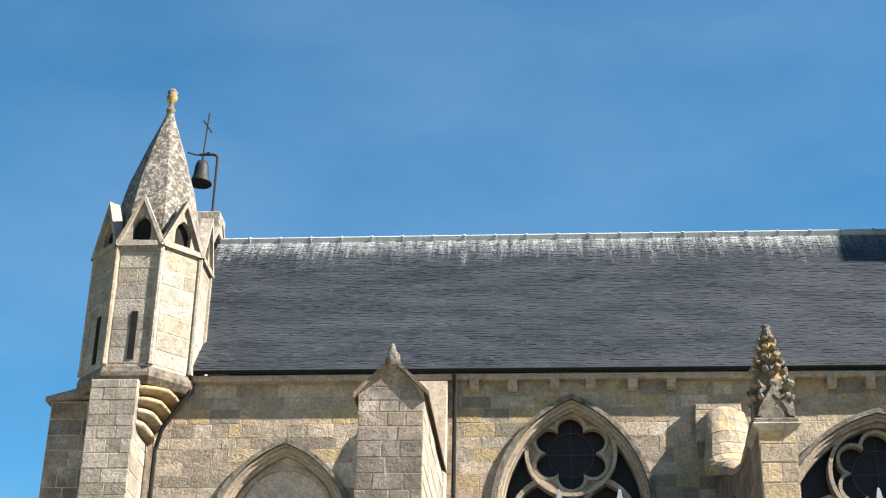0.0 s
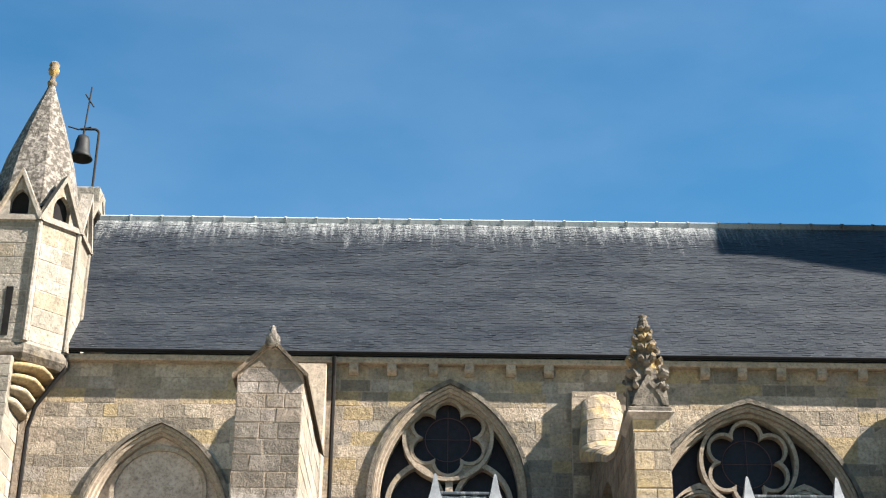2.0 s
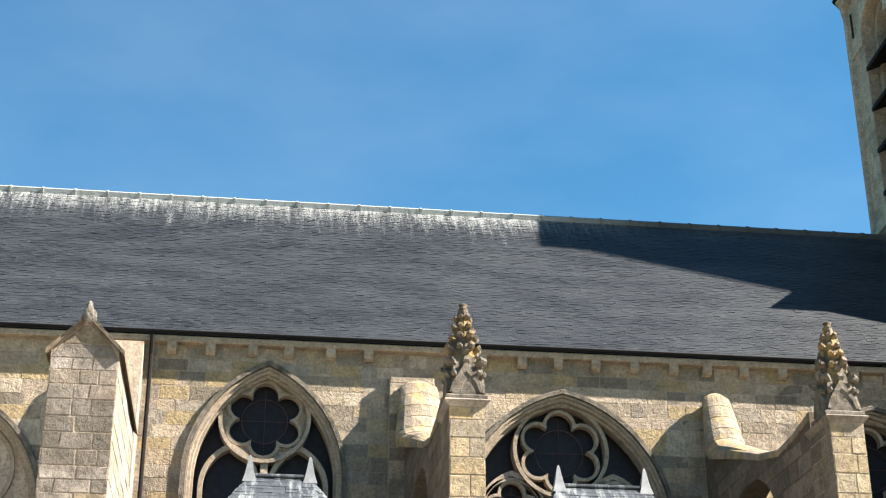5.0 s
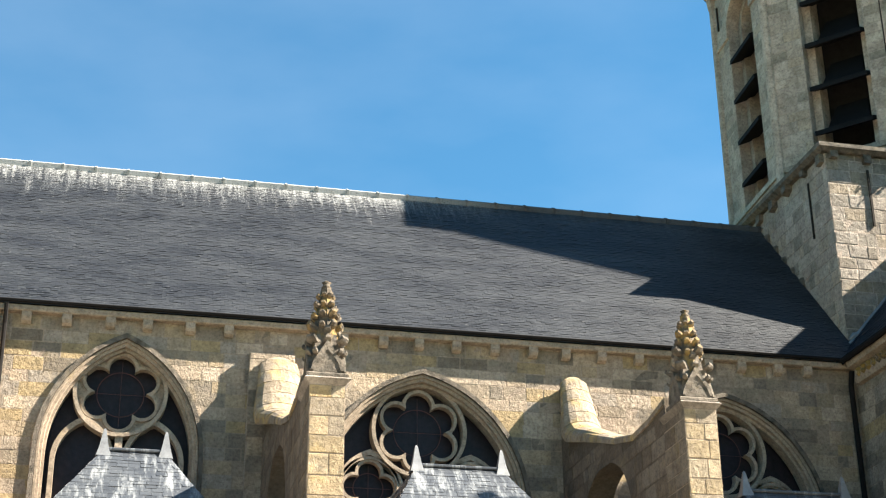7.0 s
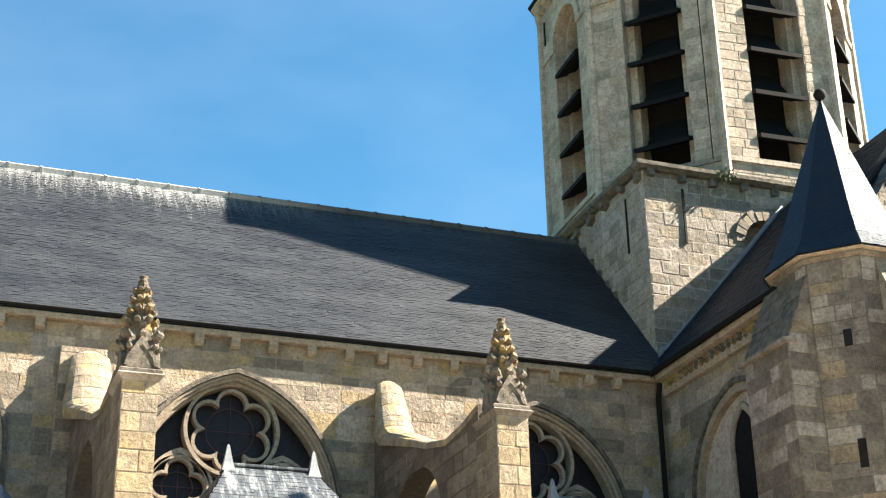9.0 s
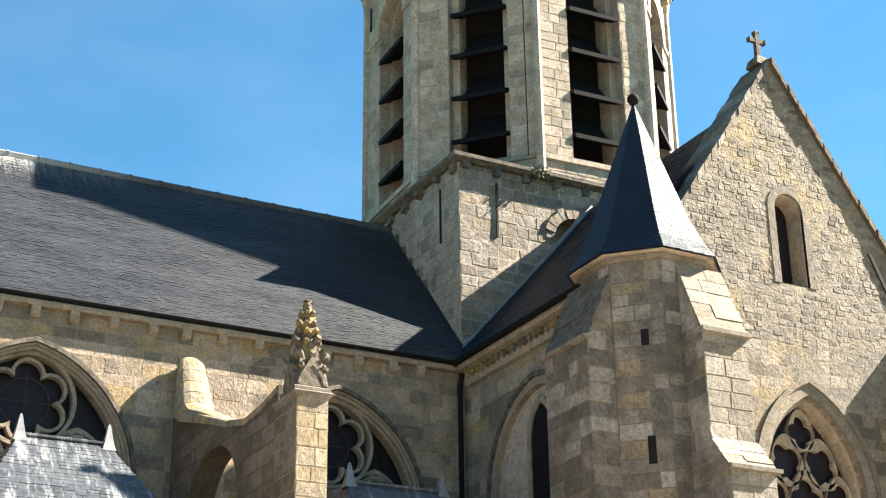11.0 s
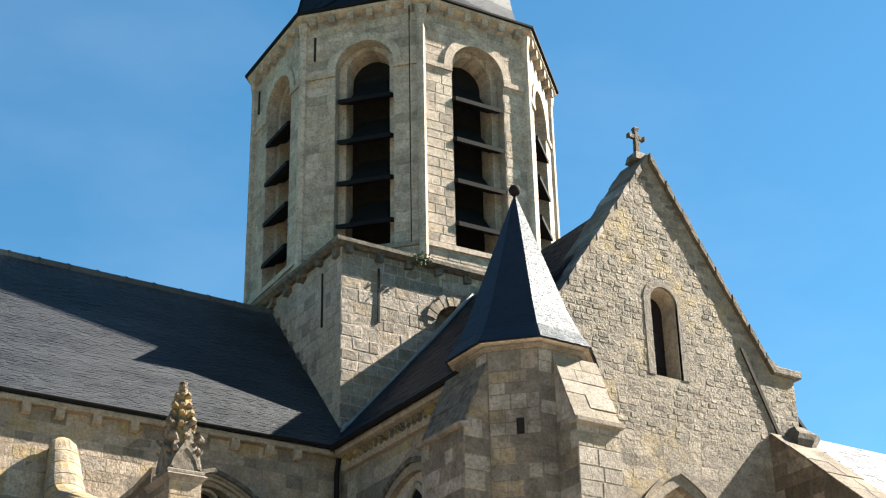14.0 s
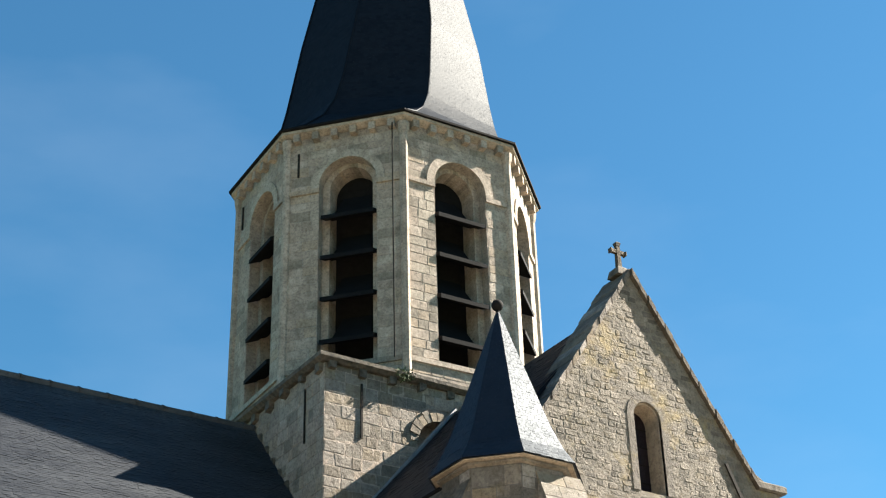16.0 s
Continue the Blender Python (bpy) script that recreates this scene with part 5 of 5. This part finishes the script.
def stepped_buttress(name, label, fr, u0, u1, prof, mat, mat_side, seed):
    """A buttress on the frame fr from u0 to u1: prof is its side outline as (w, v)."""
    o = fr.p((u0 + u1) / 2, 0, 0)
    b = thing(name, o, label, "buttress", "transept buttresses")
    m = len(prof)
    part("body", MB().loops([[fr.p(u, v, w) for w, v in prof] for u in (u0, u1)]), mat, b)
    for (w0, v0), (w1, v1) in zip(prof, prof[1:]):
        if abs(w1 - w0) < 1e-3 and v1 != v0 and w0 > 0.05:
            lo, hi = max(6.5, min(v0, v1)), max(v0, v1)
            if hi - lo > 0.4:
                lay(Fr(fr.p(0, 0, w0), fr.u), courses(u0, u1, lo, hi, 0.31, 0.45, seed=seed), b, mat, 40, 0.018)
        elif w1 != w0 and v1 != v0:
            k, cuts = 5, random.Random(seed)
            lw, lv = max(w0, w1), min(v0, v1)
            part("drip_ledge", MB().hexa([fr.p(u0 - 0.06, lv - 0.05, lw - 0.15), fr.p(u1 + 0.06, lv - 0.05, lw - 0.15), fr.p(u1 + 0.06, lv - 0.05, lw + 0.12), fr.p(u0 - 0.06, lv - 0.05, lw + 0.12)], [fr.p(u0 - 0.06, lv + 0.09, lw - 0.15), fr.p(u1 + 0.06, lv + 0.09, lw - 0.15), fr.p(u1 + 0.06, lv + 0.02, lw + 0.13), fr.p(u0 - 0.06, lv + 0.02, lw + 0.13)]), mat, b, "thin projecting drip ledge")
            d = Vector((abs(v1 - v0), abs(w1 - w0))).normalized()
            for i in range(k):
                p0, p1 = (w0 + (w1 - w0) * (i + 0.02) / k, v0 + (v1 - v0) * (i + 0.02) / k), (w0 + (w1 - w0) * (i + 0.98) / k, v0 + (v1 - v0) * (i + 0.98) / k)
                mid = u0 + (u1 - u0) * cuts.uniform(0.3, 0.7)
                for ua, ub in ((u0 - 0.03, mid - 0.006), (mid + 0.006, u1 + 0.03)):
                    e_ = d * cuts.uniform(0.022, 0.045)
                    part("weathering_slab", MB().hexa([fr.p(ua, p0[1], p0[0]), fr.p(ub, p0[1], p0[0]), fr.p(ub, p1[1], p1[0]), fr.p(ua, p1[1], p1[0])], [fr.p(ua, p0[1] + e_.y, p0[0] + e_.x), fr.p(ub, p0[1] + e_.y, p0[0] + e_.x), fr.p(ub, p1[1] + e_.y, p1[0] + e_.x), fr.p(ua, p1[1] + e_.y, p1[0] + e_.x)]), PALE if mat is PALE else WEATHERED if mat is GREYED else BROWN, b)
    for u, out in ((u0, -1), (u1, 1)):
        side = Fr(fr.p(u, 0, 0), fr.n * -1 if out > 0 else fr.n)
        big = max(w for w, v in prof)

        def reach(v):
            best = 0.0
            for (wa, va), (wb, vb) in zip(prof, prof[1:]):
                if min(va, vb) <= v <= max(va, vb) and va != vb:
                    best = max(best, wa + (wb - wa) * (v - va) / (vb - va))
            return best
        hi = max(v for w, v in prof) - 0.1
        if out < 0:
            st_ = courses(0.0, big, 6.5, hi, 0.31, 0.42, right=reach, seed=seed + 3)
        else:
            st_ = courses(-big, 0.0, 6.5, hi, 0.31, 0.42, left=lambda v: -reach(v), seed=seed + 4)
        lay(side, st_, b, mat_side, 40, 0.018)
    return b


GP = [(0, 0), (2.05, 0), (2.05, 8.28), (1.6, 8.88), (1.6, 10.86), (1.0, 12.3), (0, 12.3)]
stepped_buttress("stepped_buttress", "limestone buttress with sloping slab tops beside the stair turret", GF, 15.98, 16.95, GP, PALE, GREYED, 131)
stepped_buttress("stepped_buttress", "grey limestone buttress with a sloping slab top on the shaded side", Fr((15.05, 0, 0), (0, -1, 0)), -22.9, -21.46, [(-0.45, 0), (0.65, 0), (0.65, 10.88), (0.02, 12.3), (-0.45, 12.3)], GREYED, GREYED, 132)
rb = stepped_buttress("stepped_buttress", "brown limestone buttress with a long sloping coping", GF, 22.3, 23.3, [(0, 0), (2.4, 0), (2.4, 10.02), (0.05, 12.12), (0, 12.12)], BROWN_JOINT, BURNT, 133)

# lower roof east of the transept
er = structure("roof_east_chapel", MB().loops([[(x_, 21.2, 10.2), (x_, 24.2, 13.4), (x_, 27.6, 10.2)] for x_ in (23.3, 34.0)]), SLATE_GREY, "pale sunlit slate roof of the eastern chapel", "roof")
slates("slate_covering", [(23.3, 21.2, 10.21), (34.0, 21.2, 10.21), (34.0, 24.2, 13.41), (23.3, 24.2, 13.41)], er, SLATE_GREY, 0.2, 0.12, 150)
structure("wall_east_chapel", MB().box(23.9, 34.0, 21.5, 27.5, 0, 10.15), NAVE_JOINT, "limestone wall of the eastern chapel", "wall")
tagged(part("carved_block", MB().loops([[(23.0 + dx + a * q, 21.62 + b * q * 0.7, z) for a, b in ((-1, -1), (0.3, -1.2), (1, -0.6), (1.1, 0.6), (0, 1), (-1, 0.8))] for dx, q, z in ((0, 0.28, 11.85), (0.05, 0.34, 12.0), (0.12, 0.36, 12.12), (0.02, 0.28, 12.2), (-0.05, 0.16, 12.3))]), GREYED), "weathered carved block on the buttress head", "carved stone")


# ---- side chapels ----
def chapel(cx, half, rz, label):
    c = thing("side_chapel", (cx, 24.6, 0), label, "chapel", "side chapels")
    ey, ez = 21.9, 5.6
    ry0, ry1 = 24.9, 26.5
    part("wall", MB().box(cx - 2.4, cx + 2.4, 22.1, 28.0, 0, ez), NAVE_JOINT, c)
    bl, br = (cx - 2.55, ey, ez), (cx + 2.55, ey, ez)
    tl, tr = (cx - half, ry0, rz), (cx + half, ry0, rz)
    wl_, el_ = (cx - 2.55, 28.0, ez), (cx + 2.55, 28.0, ez)
    t2l, t2r = (cx - half, 27.9, rz), (cx + half, 27.9, rz)
    r_ = part("roof", MB().loops([[bl, br, el_, wl_], [tl, tr, t2r, t2l]]), SLATE_GREY, c, "hipped slate roof with pale lichen")
    slates("slate_covering", [bl, br, tr, tl], r_, SLATE_GREY, 0.19, 0.11, int(cx * 3) + 140)
    slates("slate_covering", [wl_, bl, tl, t2l], r_, SLATE_GREY, 0.19, 0.11, int(cx * 3) + 141)
    part("ridge_cap", MB().box(cx - half - 0.05, cx + half + 0.05, ry0 - 0.07, ry0 + 0.12, rz - 0.02, rz + 0.035, 0.015), SLATE_GREY, c)
    for s in (-1, 1):
        x = cx + s * half
        part("finial", MB().loops([[(x + a * q, ry0 + b * q, z) for a, b in ((-1, -1), (1, -1), (1, 1), (-1, 1))] for q, z in ((0.12, rz - 0.12), (0.085, rz + 0.0), (0.07, rz + 0.07), (0.025, rz + 0.32), (0.01, rz + 0.36))]), LEAD, c, "grey pointed lead finial")
    return c


chapel(0.63, 0.5, 8.83, "side chapel with a hipped slate roof and two lead finials")
chapel(6.1, 0.75, 8.84, "side chapel with a hipped slate roof below the wide window")
chapel(12.3, 0.95, 8.7, "side chapel with a bluish hipped slate roof near the transept")
